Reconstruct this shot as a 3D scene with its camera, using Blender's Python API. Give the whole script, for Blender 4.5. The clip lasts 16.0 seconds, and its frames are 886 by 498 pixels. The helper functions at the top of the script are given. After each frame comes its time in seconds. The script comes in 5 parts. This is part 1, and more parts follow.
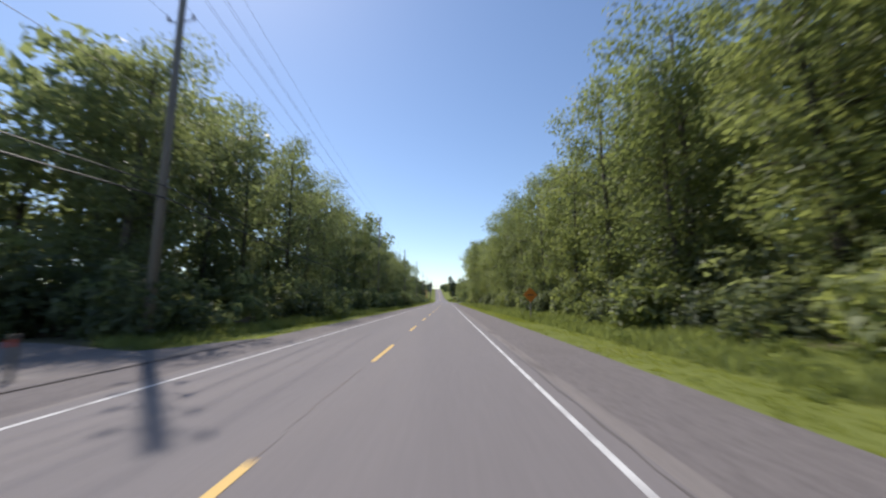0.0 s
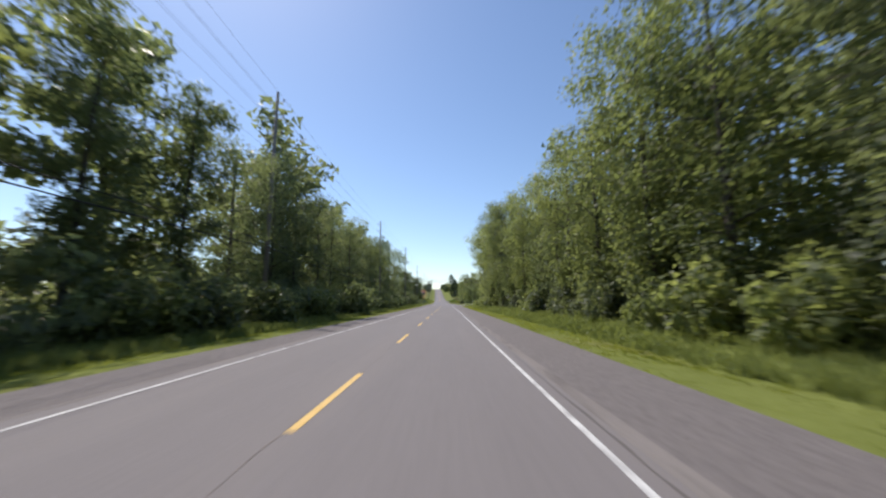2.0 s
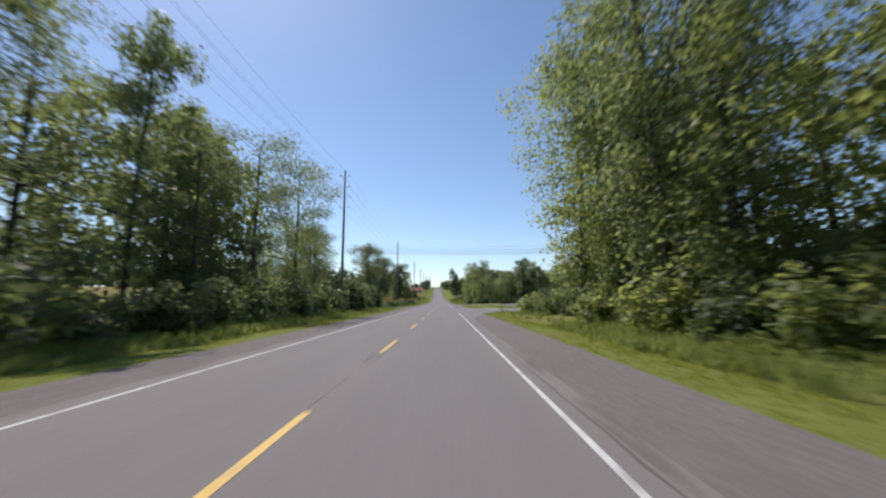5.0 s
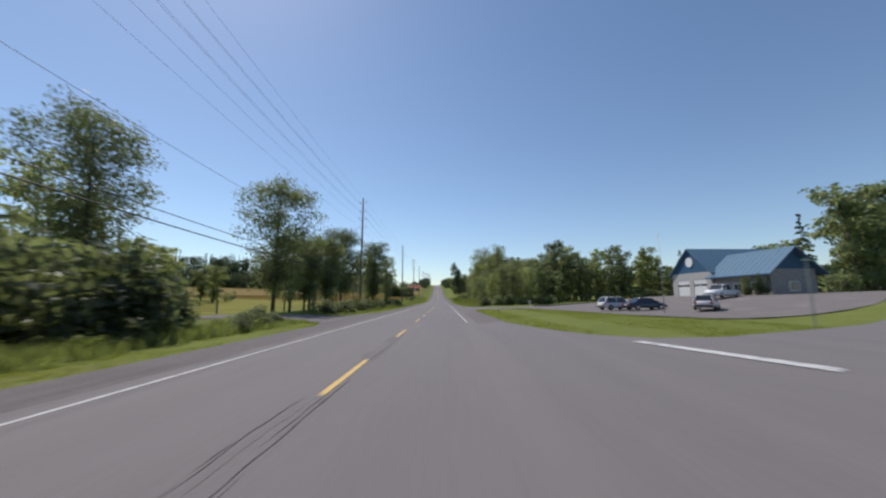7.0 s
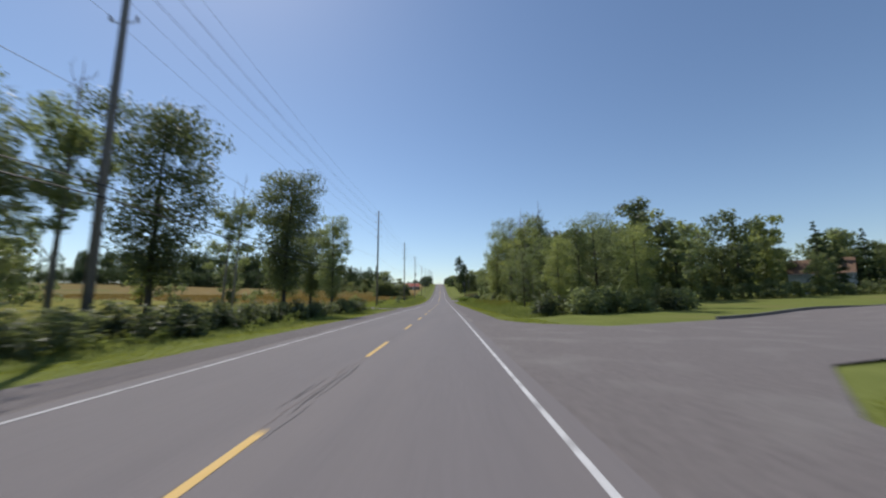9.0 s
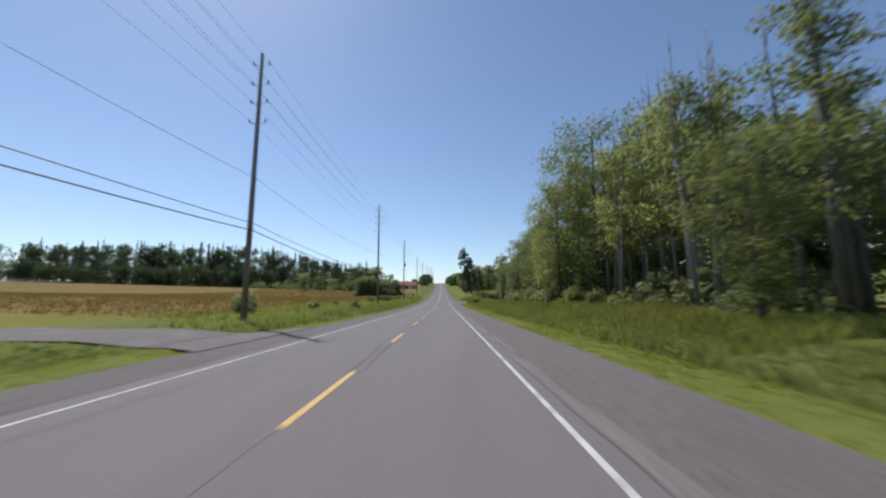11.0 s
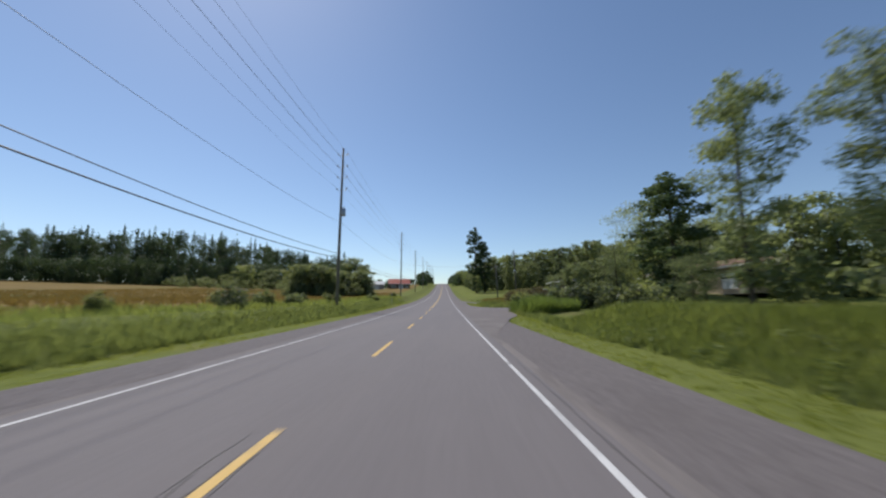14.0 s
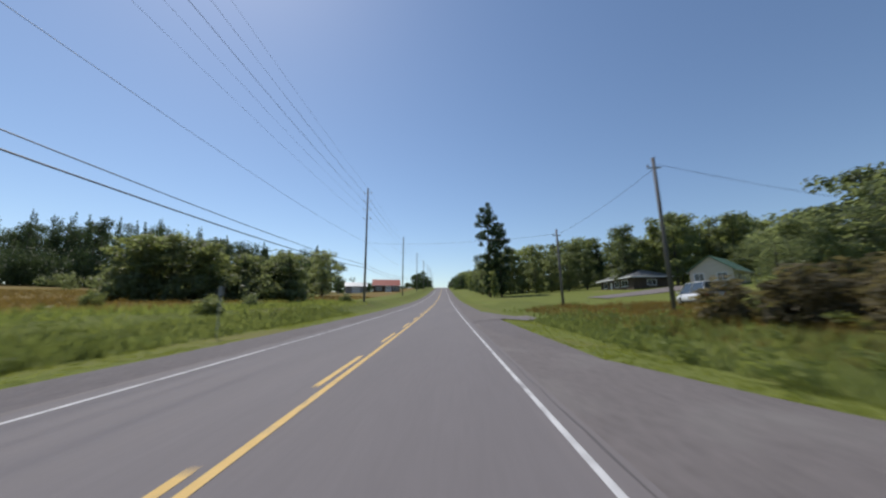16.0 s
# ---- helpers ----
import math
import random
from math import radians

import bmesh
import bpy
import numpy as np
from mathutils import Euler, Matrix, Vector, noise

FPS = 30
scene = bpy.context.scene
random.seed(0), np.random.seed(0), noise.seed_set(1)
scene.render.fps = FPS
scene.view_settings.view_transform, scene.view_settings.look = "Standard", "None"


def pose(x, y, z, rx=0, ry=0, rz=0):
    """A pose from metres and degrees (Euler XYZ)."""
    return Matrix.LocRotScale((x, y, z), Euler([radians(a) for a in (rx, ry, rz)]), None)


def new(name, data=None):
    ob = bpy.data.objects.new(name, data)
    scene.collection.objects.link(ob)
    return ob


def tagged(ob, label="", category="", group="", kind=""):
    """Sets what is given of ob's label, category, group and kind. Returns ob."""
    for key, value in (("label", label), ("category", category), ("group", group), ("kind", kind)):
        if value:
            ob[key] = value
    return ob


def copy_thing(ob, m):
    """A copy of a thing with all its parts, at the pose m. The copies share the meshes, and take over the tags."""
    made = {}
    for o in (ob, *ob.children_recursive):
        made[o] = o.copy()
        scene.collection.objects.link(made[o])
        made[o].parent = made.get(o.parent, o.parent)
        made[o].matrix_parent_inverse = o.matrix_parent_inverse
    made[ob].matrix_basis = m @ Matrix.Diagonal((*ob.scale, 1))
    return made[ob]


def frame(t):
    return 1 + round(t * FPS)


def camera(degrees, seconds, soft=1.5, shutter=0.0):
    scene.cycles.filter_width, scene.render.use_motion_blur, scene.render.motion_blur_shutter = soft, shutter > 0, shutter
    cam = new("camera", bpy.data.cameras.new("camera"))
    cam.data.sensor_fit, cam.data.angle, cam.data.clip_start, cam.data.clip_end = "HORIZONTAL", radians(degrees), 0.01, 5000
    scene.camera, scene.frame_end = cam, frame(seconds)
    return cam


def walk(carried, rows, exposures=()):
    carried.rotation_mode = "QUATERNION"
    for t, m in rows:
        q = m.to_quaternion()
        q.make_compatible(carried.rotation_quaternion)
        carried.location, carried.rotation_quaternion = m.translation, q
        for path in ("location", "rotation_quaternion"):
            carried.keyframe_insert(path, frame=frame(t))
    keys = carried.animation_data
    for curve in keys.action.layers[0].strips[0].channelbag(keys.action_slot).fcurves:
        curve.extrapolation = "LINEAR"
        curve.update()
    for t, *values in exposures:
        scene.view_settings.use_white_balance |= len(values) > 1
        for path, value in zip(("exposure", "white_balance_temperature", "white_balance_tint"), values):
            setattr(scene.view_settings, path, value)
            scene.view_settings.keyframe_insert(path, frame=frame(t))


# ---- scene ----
# ---- camera ----
SPEED = 25.0        # metres a second along +y
EYE = 1.5           # above the road


def road_z(y):
    """Height of the road: level, then a long climb that steepens to a far crest."""
    y0, k, y1, y2, y3 = 318.0, 0.0003, 565.0, 750.0, 870.0
    if y < y0:
        return 0.0
    if y < y1:
        return 0.5 * k * (y - y0) ** 2
    g, z = k * (y1 - y0), 0.5 * k * (y1 - y0) ** 2
    if y < y2:
        return z + g * (y - y1)
    z += g * (y2 - y1)
    if y < y3:
        u = y - y2
        return z + g * u - 0.5 * g / (y3 - y2) * u * u
    return z + 0.5 * g * (y3 - y2) - 0.0001 * min(y - y3, 400) ** 2 - 0.03 * max(0, y - y3 - 400)


def heading(y):
    """The road's gentle bend to the left, in radians."""
    return 0.000115 * min(max(y - 80, 0), 260) + 0.000024 * min(max(y - 340, 0), 500)


def road_x(y):
    """How far the bend has carried the road sideways."""
    x = 0.0
    for y0, n, k in ((80, 260, 0.000115), (340, 500, 0.000024)):
        u = min(max(y - y0, 0), n)
        x -= 0.5 * k * u * u + k * n * max(y - y0 - n, 0)
    return x


# seconds, x in the lane; pitch, roll and yaw against the road
LINE = [
    (0.0, -0.09, 8.05, 0.3, 0.72), (1.0, -0.10, 8.10, 0.3, 0.80), (2.5, -0.10, 8.25, 0.3, 0.84),
    (4.2, -0.06, 8.15, 0.4, 0.75), (6.5, 0.02, 7.90, 0.5, 0.30), (7.0, 0.04, 7.95, 0.3, 0.40),
    (7.5, 0.08, 7.95, 0.2, 0.50), (8.0, 0.12, 7.95, 0.4, 0.55), (9.0, 0.20, 7.95, 0.5, 0.64),
    (11.5, 0.00, 8.10, 0.4, 0.50), (12.5, -0.09, 8.12, 0.3, 0.46), (14.0, 0.00, 8.03, 0.3, 0.44),
    (15.0, 0.07, 8.00, 0.3, 0.42), (16.0, 0.13, 8.05, 0.3, 0.40)]
rows = []
for t in sorted({r[0] for r in LINE} | {0.5 * i for i in range(33)}):
    x, pitch, roll, yaw = (float(np.interp(t, [r[0] for r in LINE], [r[i] for r in LINE])) for i in (1, 2, 3, 4))
    y = SPEED * t
    climb = math.degrees(math.atan((road_z(y + 1) - road_z(y - 1)) / 2))
    rows.append((t, pose(x + road_x(y), y, EYE + road_z(y), 90 + pitch + climb, roll, yaw + math.degrees(heading(y)))))
cam = camera(101.6, 16.0, soft=2.3, shutter=0.32)
walk(cam, rows,
     [(0.0, 0.66, 6500, 12), (4.2, 0.62, 6500, 12), (6.3, 0.30, 6500, 10), (9.2, 0.22, 6500, 10), (11.5, 0.34, 6500, 11), (13.0, 0.27, 6500, 11), (14.5, 0.20, 6500, 10), (16.0, 0.20, 6500, 10)])

# ---- sky and sun ----
SUN_AZ, SUN_EL = radians(40), radians(54)      # to the left of straight ahead; above the horizon
sun_way = Vector((-math.sin(SUN_AZ) * math.cos(SUN_EL), math.cos(SUN_AZ) * math.cos(SUN_EL), math.sin(SUN_EL)))
world = bpy.data.worlds.new("sky")
world.use_nodes = True
scene.world = world
wn = world.node_tree.nodes
sky = wn.new("ShaderNodeTexSky")
sky.sky_type, sky.sun_disc = "NISHITA", False
sky.sun_elevation, sky.sun_rotation = SUN_EL, -SUN_AZ
sky.air_density, sky.dust_density, sky.ozone_density = 1.0, 0.28, 3.1
world.node_tree.links.new(sky.outputs[0], wn["Background"].inputs["Color"])
wn["Background"].inputs["Strength"].default_value = 0.10
sun = new("sun", bpy.data.lights.new("sun", "SUN"))
sun.data.energy, sun.data.angle, sun.data.color = 3.2, radians(0.6), (1.0, 0.95, 0.87)
sun.matrix_world = Matrix.Translation((0, 0, 200)) @ sun_way.to_track_quat("Z", "Y").to_matrix().to_4x4()

# ---- materials ----
def shade(name, dark, light, scale=1.0, rough=0.8, bump=0.0, bump_scale=30.0, spec=0.3, metal=0.0, island=0.0, obj=0.0,
          stains=None, stretch=(1, 1, 1)):
    """A surface with two scales of noise between two colours, optional stains, piece-to-piece variation and fine relief."""
    m = bpy.data.materials.new(name)
    m.use_nodes = True
    nt = m.node_tree
    n, link = nt.nodes, nt.links.new
    b = n["Principled BSDF"]
    b.inputs["Roughness"].default_value = rough
    b.inputs["Metallic"].default_value = metal
    b.inputs["Specular IOR Level"].default_value = spec
    geo = n.new("ShaderNodeNewGeometry")
    mp = n.new("ShaderNodeMapping")
    mp.inputs["Scale"].default_value = stretch
    link(geo.outputs["Position"], mp.inputs["Vector"])
    a = n.new("ShaderNodeTexNoise")
    a.inputs["Scale"].default_value, a.inputs["Detail"].default_value = scale, 6
    c = n.new("ShaderNodeTexNoise")
    c.inputs["Scale"].default_value, c.inputs["Detail"].default_value = scale * 14, 4
    for t in (a, c):
        link(mp.outputs[0], t.inputs["Vector"])
    mix = n.new("ShaderNodeMath")
    mix.operation = "MULTIPLY_ADD"
    mix.inputs[1].default_value = 0.45
    link(c.outputs["Fac"], mix.inputs[0])
    half = n.new("ShaderNodeMath")
    half.operation = "MULTIPLY"
    half.inputs[1].default_value = 0.55
    link(a.outputs["Fac"], half.inputs[0])
    link(half.outputs[0], mix.inputs[2])
    last = mix
    for src, amount in ((geo.outputs["Random Per Island"], island), (None, obj)):
        if amount:
            if src is None:
                src = n.new("ShaderNodeObjectInfo").outputs["Random"]
            s = n.new("ShaderNodeMath")
            s.operation = "SUBTRACT"
            s.inputs[1].default_value = 0.5
            link(src, s.inputs[0])
            q = n.new("ShaderNodeMath")
            q.operation = "MULTIPLY_ADD"
            q.inputs[1].default_value = amount
            link(s.outputs[0], q.inputs[0])
            link(last.outputs[0], q.inputs[2])
            last = q
    ramp = n.new("ShaderNodeValToRGB")
    ramp.color_ramp.elements[0].position, ramp.color_ramp.elements[1].position = 0.32, 0.68
    ramp.color_ramp.elements[0].color, ramp.color_ramp.elements[1].color = (*dark, 1), (*light, 1)
    link(last.outputs[0], ramp.inputs[0])
    col = ramp.outputs[0]
    if stains:
        colour, sc, lo, hi = stains
        st = n.new("ShaderNodeTexNoise")
        st.inputs["Scale"].default_value, st.inputs["Detail"].default_value = sc, 5
        link(mp.outputs[0], st.inputs["Vector"])
        r2 = n.new("ShaderNodeMapRange")
        r2.inputs["From Min"].default_value, r2.inputs["From Max"].default_value = lo, hi
        link(st.outputs["Fac"], r2.inputs["Value"])
        mx = n.new("ShaderNodeMix")
        mx.data_type = "RGBA"
        link(r2.outputs[0], mx.inputs["Factor"])
        link(col, mx.inputs["A"])
        mx.inputs["B"].default_value = (*colour, 1)
        col = mx.outputs["Result"]
    link(col, b.inputs["Base Color"])
    if bump:
        bt = n.new("ShaderNodeTexNoise")
        bt.inputs["Scale"].default_value, bt.inputs["Detail"].default_value = bump_scale, 5
        link(mp.outputs[0], bt.inputs["Vector"])
        bp = n.new("ShaderNodeBump")
        bp.inputs["Strength"].default_value, bp.inputs["Distance"].default_value = bump, 0.02
        link(bt.outputs["Fac"], bp.inputs["Height"])
        link(bp.outputs[0], b.inputs["Normal"])
    return m


def leafy(name, dark, light, glow=0.35, scale=0.35, spec=0.28):
    """Foliage: light passes through the leaves; colour varies leaf by leaf, clump by clump and tree by tree."""
    m = shade(name, dark, light, scale=scale, rough=0.5, spec=spec, island=0.2, obj=0.35)
    nt = m.node_tree
    n, link = nt.nodes, nt.links.new
    b = n["Principled BSDF"]
    tr = n.new("ShaderNodeBsdfTranslucent")
    src = b.inputs["Base Color"].links[0].from_socket
    tint = n.new("ShaderNodeMix")
    tint.data_type, tint.blend_type = "RGBA", "MULTIPLY"
    tint.inputs["Factor"].default_value = 1.0
    tint.inputs["B"].default_value = (1.75, 1.7, 1.05, 1)
    link(src, tint.inputs["A"])
    link(tint.outputs["Result"], tr.inputs["Color"])
    mx = n.new("ShaderNodeMixShader")
    mx.inputs[0].default_value = glow
    link(b.outputs[0], mx.inputs[1])
    link(tr.outputs[0], mx.inputs[2])
    link(mx.outputs[0], n["Material Output"].inputs["Surface"])
    return m


M = {}
M["asphalt"] = shade("asphalt", (0.165, 0.148, 0.149), (0.187, 0.168, 0.169), 0.6, 0.85, 0.4, 90, stretch=(1.6, 0.12, 1),
                     stains=((0.200, 0.177, 0.172), 0.35, 0.5, 0.8))
M["shoulder"] = shade("shoulder gravel", (0.118, 0.104, 0.103), (0.212, 0.187, 0.184), 8.0, 0.95, 1.0, 60, stretch=(1.2, 0.7, 1),
                      stains=((0.145, 0.127, 0.124), 0.4, 0.52, 0.75))
M["dust"] = shade("dusty edge", (0.175, 0.155, 0.148), (0.235, 0.208, 0.198), 1.0, 0.95, 0.6, 50, stretch=(3, 0.4, 1), stains=((0.14, 0.122, 0.118), 0.8, 0.5, 0.65))
M["lot"] = shade("lot gravel", (0.13, 0.115, 0.111), (0.214, 0.187, 0.181), 6.0, 0.95, 0.9, 50, stains=((0.225, 0.207, 0.195), 0.45, 0.52, 0.78))
M["white_line"] = shade("road paint white", (0.42, 0.41, 0.41), (0.70, 0.69, 0.68), 3.0, 0.7, 0.3, 60, stains=((0.24, 0.225, 0.225), 2.5, 0.52, 0.70))
M["yellow_line"] = shade("road paint yellow", (0.56, 0.36, 0.10), (0.74, 0.50, 0.19), 4.0, 0.7, 0.3, 60, stains=((0.20, 0.17, 0.14), 4.0, 0.60, 0.72))
M["faded_yellow"] = shade("faded yellow paint", (0.19, 0.165, 0.13), (0.27, 0.225, 0.15), 3.0, 0.8, 0.3, 60)
M["tar"] = shade("crack sealant", (0.1, 0.088, 0.084), (0.14, 0.124, 0.12), 5.0, 0.6)
M["verge"] = shade("grass sward", (0.122, 0.143, 0.037), (0.178, 0.2, 0.056), 0.35, 0.95, 0.9, 14, spec=0.05,
                   stains=((0.19, 0.165, 0.07), 0.09, 0.55, 0.75))
M["blades"] = leafy("grass blades", (0.132, 0.158, 0.03), (0.245, 0.272, 0.07), 0.45, 0.25, 0.03)
M["long_blades"] = leafy("long grass blades", (0.104, 0.132, 0.05), (0.208, 0.24, 0.1), 0.5, 0.2, 0.03)
M["long_verge"] = shade("long grass ground", (0.105, 0.125, 0.034), (0.155, 0.175, 0.05), 0.35, 0.95, 0.9, 14, spec=0.05, stains=((0.16, 0.145, 0.06), 0.12, 0.56, 0.75))
M["weed"] = leafy("broad weeds", (0.12, 0.15, 0.05), (0.24, 0.27, 0.10), 0.45, 0.4, 0.1)
M["reed"] = leafy("reed leaves", (0.12, 0.165, 0.05), (0.20, 0.255, 0.085), 0.5, 0.4, 0.1)
M["tall_grass"] = leafy("tall grass", (0.12, 0.152, 0.045), (0.215, 0.245, 0.085), 0.5, 0.25, 0.03)
M["dry_grass"] = leafy("ripe grass", (0.17, 0.12, 0.045), (0.27, 0.19, 0.07), 0.3, 0.25, 0.03)
M["leaf"] = leafy("maple leaves", (0.098, 0.122, 0.074), (0.19, 0.22, 0.126), 0.62, spec=0.35)
M["leaf_deep"] = leafy("deep green leaves", (0.075, 0.095, 0.055), (0.15, 0.175, 0.098), 0.52, spec=0.32)
M["leaf_light"] = leafy("ash leaves", (0.118, 0.145, 0.068), (0.245, 0.275, 0.125), 0.58, spec=0.34)
M["leaf_grey"] = leafy("willow leaves", (0.105, 0.135, 0.07), (0.215, 0.25, 0.14), 0.55, spec=0.36)
M["leaf_brown"] = leafy("brown dock and twigs", (0.098, 0.086, 0.054), (0.175, 0.15, 0.093), 0.45, spec=0.06)
M["needle"] = leafy("spruce needles", (0.045, 0.07, 0.037), (0.092, 0.128, 0.066), 0.36, spec=0.14)
M["bark"] = shade("bark", (0.045, 0.038, 0.03), (0.14, 0.12, 0.10), 2.0, 0.9, 0.8, 18, stretch=(3, 3, 0.4), obj=0.3)
M["bark_pale"] = shade("pale bark", (0.12, 0.11, 0.10), (0.27, 0.25, 0.23), 2.0, 0.9, 0.6, 18, stretch=(3, 3, 0.4), obj=0.3)
M["pole_wood"] = shade("weathered pole timber", (0.13, 0.12, 0.11), (0.25, 0.23, 0.21), 1.5, 0.85, 0.5, 20, stretch=(6, 6, 0.25), obj=0.3)
M["steel"] = shade("galvanised steel", (0.30, 0.31, 0.32), (0.45, 0.46, 0.47), 4.0, 0.45, metal=0.8)
M["porcelain"] = shade("insulator", (0.22, 0.20, 0.20), (0.34, 0.32, 0.31), 5.0, 0.3)
M["wire"] = shade("cable sheath", (0.02, 0.02, 0.022), (0.05, 0.05, 0.055), 3.0, 0.6)
M["conductor"] = shade("bare conductor", (0.09, 0.095, 0.10), (0.15, 0.155, 0.16), 3.0, 0.7)

# ---- helpers of the scene ----
def mesh_of(name, verts, faces, material, smooth=False):
    me = bpy.data.meshes.new(name)
    me.from_pydata([tuple(v) for v in verts], [], faces)
    for mm in material if isinstance(material, (list, tuple)) else [material]:
        me.materials.append(mm)
    if smooth:
        me.shade_smooth()
    return me


def part(name, data, material, parent=None, label=""):
    """Links a bmesh, or a mesh, as one object under its thing."""
    if isinstance(data, bmesh.types.BMesh):
        me = bpy.data.meshes.new(name)
        data.to_mesh(me)
        data.free()
        me.materials.append(material)
    else:
        me = data
    ob = new(name, me)
    if parent is not None:
        ob.parent = parent
    if label:
        ob["label"] = label
    return ob


def thing(name, m, label, category, group="", kind=""):
    ob = new(name)
    ob.matrix_basis = m
    return tagged(ob, label, category, group, kind)


def box(x0, x1, y0, y1, z0, z1, bevel=0.0, bm=None):
    bm = bm or bmesh.new()
    r = bmesh.ops.create_cube(bm, size=1)
    bmesh.ops.scale(bm, vec=(x1 - x0, y1 - y0, z1 - z0), verts=r["verts"])
    bmesh.ops.translate(bm, vec=((x0 + x1) / 2, (y0 + y1) / 2, (z0 + z1) / 2), verts=r["verts"])
    if bevel:
        edges = list({e for v in r["verts"] for e in v.link_edges})
        bmesh.ops.bevel(bm, geom=edges, offset=bevel, segments=2, affect="EDGES", profile=0.5)
    return bm


def tube(points, radii, sides=6):
    """Vertices and faces of a tapered tube along points."""
    vs, fs = [], []
    pts = [Vector(p) for p in points]
    for i, p in enumerate(pts):
        d = (pts[min(i + 1, len(pts) - 1)] - pts[max(i - 1, 0)]).normalized()
        a = d.cross(Vector((0, 0, 1)) if abs(d.z) < 0.9 else Vector((1, 0, 0))).normalized()
        b = d.cross(a)
        r = radii[i] if isinstance(radii, (list, tuple)) else radii
        for k in range(sides):
            w = 2 * math.pi * k / sides
            vs.append(p + (a * math.cos(w) + b * math.sin(w)) * r)
    for i in range(len(pts) - 1):
        for k in range(sides):
            k2 = (k + 1) % sides
            fs.append((i * sides + k, i * sides + k2, (i + 1) * sides + k2, (i + 1) * sides + k))
    fs.append(tuple(range(sides))[::-1])
    fs.append(tuple((len(pts) - 1) * sides + k for k in range(sides)))
    return vs, fs


def join(pieces):
    vs, fs = [], []
    for v, f in pieces:
        o = len(vs)
        vs += list(v)
        fs += [tuple(i + o for i in q) for q in f]
    return vs, fs


def ease(v, a, b):
    u = min(1.0, max(0.0, (v - a) / (b - a)))
    return u * u * (3 - 2 * u)


# ---- ground ----
LEFT_EDGE, RIGHT_EDGE = -7.7, 4.05      # where the gravel ends and the grass begins


def field_z(y):
    """The left fields climb later and less than the road."""
    u = min(max(y - 345, 0), 175)
    return 0.5 * 0.043 / 175 * u * u + 0.043 * max(0, min(y, 900) - 520) + 1.5 * ease(y, 400, 520)


def ground_z(x, y):
    """The land beside the road: shallow ditches, banks, rising fields."""
    z = road_z(y)
    if x < LEFT_EDGE:
        u = LEFT_EDGE - x
        z += (field_z(y) - z) * ease(u, 14, 55)
        bank = 0.1 + 0.75 * ease(y, 285, 350)
        z += -0.04 - 0.12 * ease(u, 0, 2.6) + (0.12 + bank) * ease(u, 2.8, 6.5)
        z += 0.036 * max(0, u - 10) * ease(y, 170, 330) * (1 - 0.5 * ease(u, 300, 700))
    elif x > RIGHT_EDGE:
        u = x - RIGHT_EDGE
        pad = ease(y, 158, 172) * (1 - ease(y, 250, 262))
        drive = ease(y, 371, 380) * (1 - ease(y, 403, 409))
        bank = 0.25 + 0.55 * ease(y, 270, 320) * (1 - 0.6 * ease(y, 400, 425))
        ditch = -0.26 * ease(u, 0, 3.0) + (0.26 + bank) * ease(u, 3.2, 8.0)
        z += -0.04 + ditch * (1 - pad) * (1 - 0.8 * drive)
        z += pad * 1.75 * ease(u, 17, 41)
        z += (0.075 - 0.025 * ease(y, 385, 410) * (1 - ease(y, 440, 465))) * max(0, u - 13) * ease(y, 375, 430) * (1 - 0.8 * ease(u, 50, 200))
        z += 0.02 * max(0, u - 30) * (1 - ease(u, 300, 800))
    else:
        z -= 0.05
    return z


def between(x, table):
    return float(np.interp(x, [a for a, _ in table], [b for _, b in table]))


SIDE_NEAR = sorted([(1.58, 146.0), (2.2, 155), (3.9, 164.5), (4.7, 168.3), (6.6, 171.6), (9.5, 174.8), (12.8, 177.8), (27, 186.3), (90, 224)])
SIDE_FAR = sorted([(1.58, 197.5), (3.9, 200.0), (4.9, 194.6), (6.1, 191.0), (8.0, 189.3), (10.8, 189.6), (27, 197.5), (90, 231)])
LOT_NEAR = sorted([(1.58, 206.0), (2.2, 212), (3.9, 224.0), (5.3, 229.8), (8.7, 233.5), (12.5, 235.0), (15.0, 229), (16.5, 217), (18.0, 206), (20.2, 202.6), (27, 202.4), (33, 203.8), (40, 208), (70, 227)])
LOT_FAR = sorted([(1.58, 250.0), (3.9, 252.0), (5.4, 248.0), (9.0, 245.2), (21.2, 251.7), (70, 275)])
HOME_NEAR = sorted([(1.58, 360.0), (2.2, 366), (3.9, 373.5), (5.0, 378.4), (6.1, 381.6), (6.6, 384), (6.9, 387.5), (7.4, 391.5), (9, 395), (10.7, 396.8), (14, 397.3), (36, 399)])
HOME_FAR = sorted([(1.58, 424.0), (2.2, 418), (3.9, 410.0), (6.0, 404.5), (9.0, 401.2), (11.5, 399.8), (13.6, 399.2), (36, 402.5)])
FARM_NEAR = sorted([(-40, 12.0), (-14, 7.6), (-9.5, 6.2), (-7.6, 2.0)])
FARM_FAR = sorted([(-40, 17.0), (-14, 12.6), (-10.5, 12.2), (-7.6, 15.0)])
GATE_NEAR = sorted([(-22, 288.5), (-10, 288.0), (-7.6, 286.0)])
GATE_FAR = sorted([(-22, 293.5), (-10, 294.0), (-7.6, 297.0)])
ENTRY_NEAR = sorted([(-22, 204.0), (-11, 203.5), (-9, 201.5), (-7.6, 197.0)])
ENTRY_FAR = sorted([(-22, 210.5), (-13, 211.0), (-10.4, 213.4), (-7.6, 218.0)])
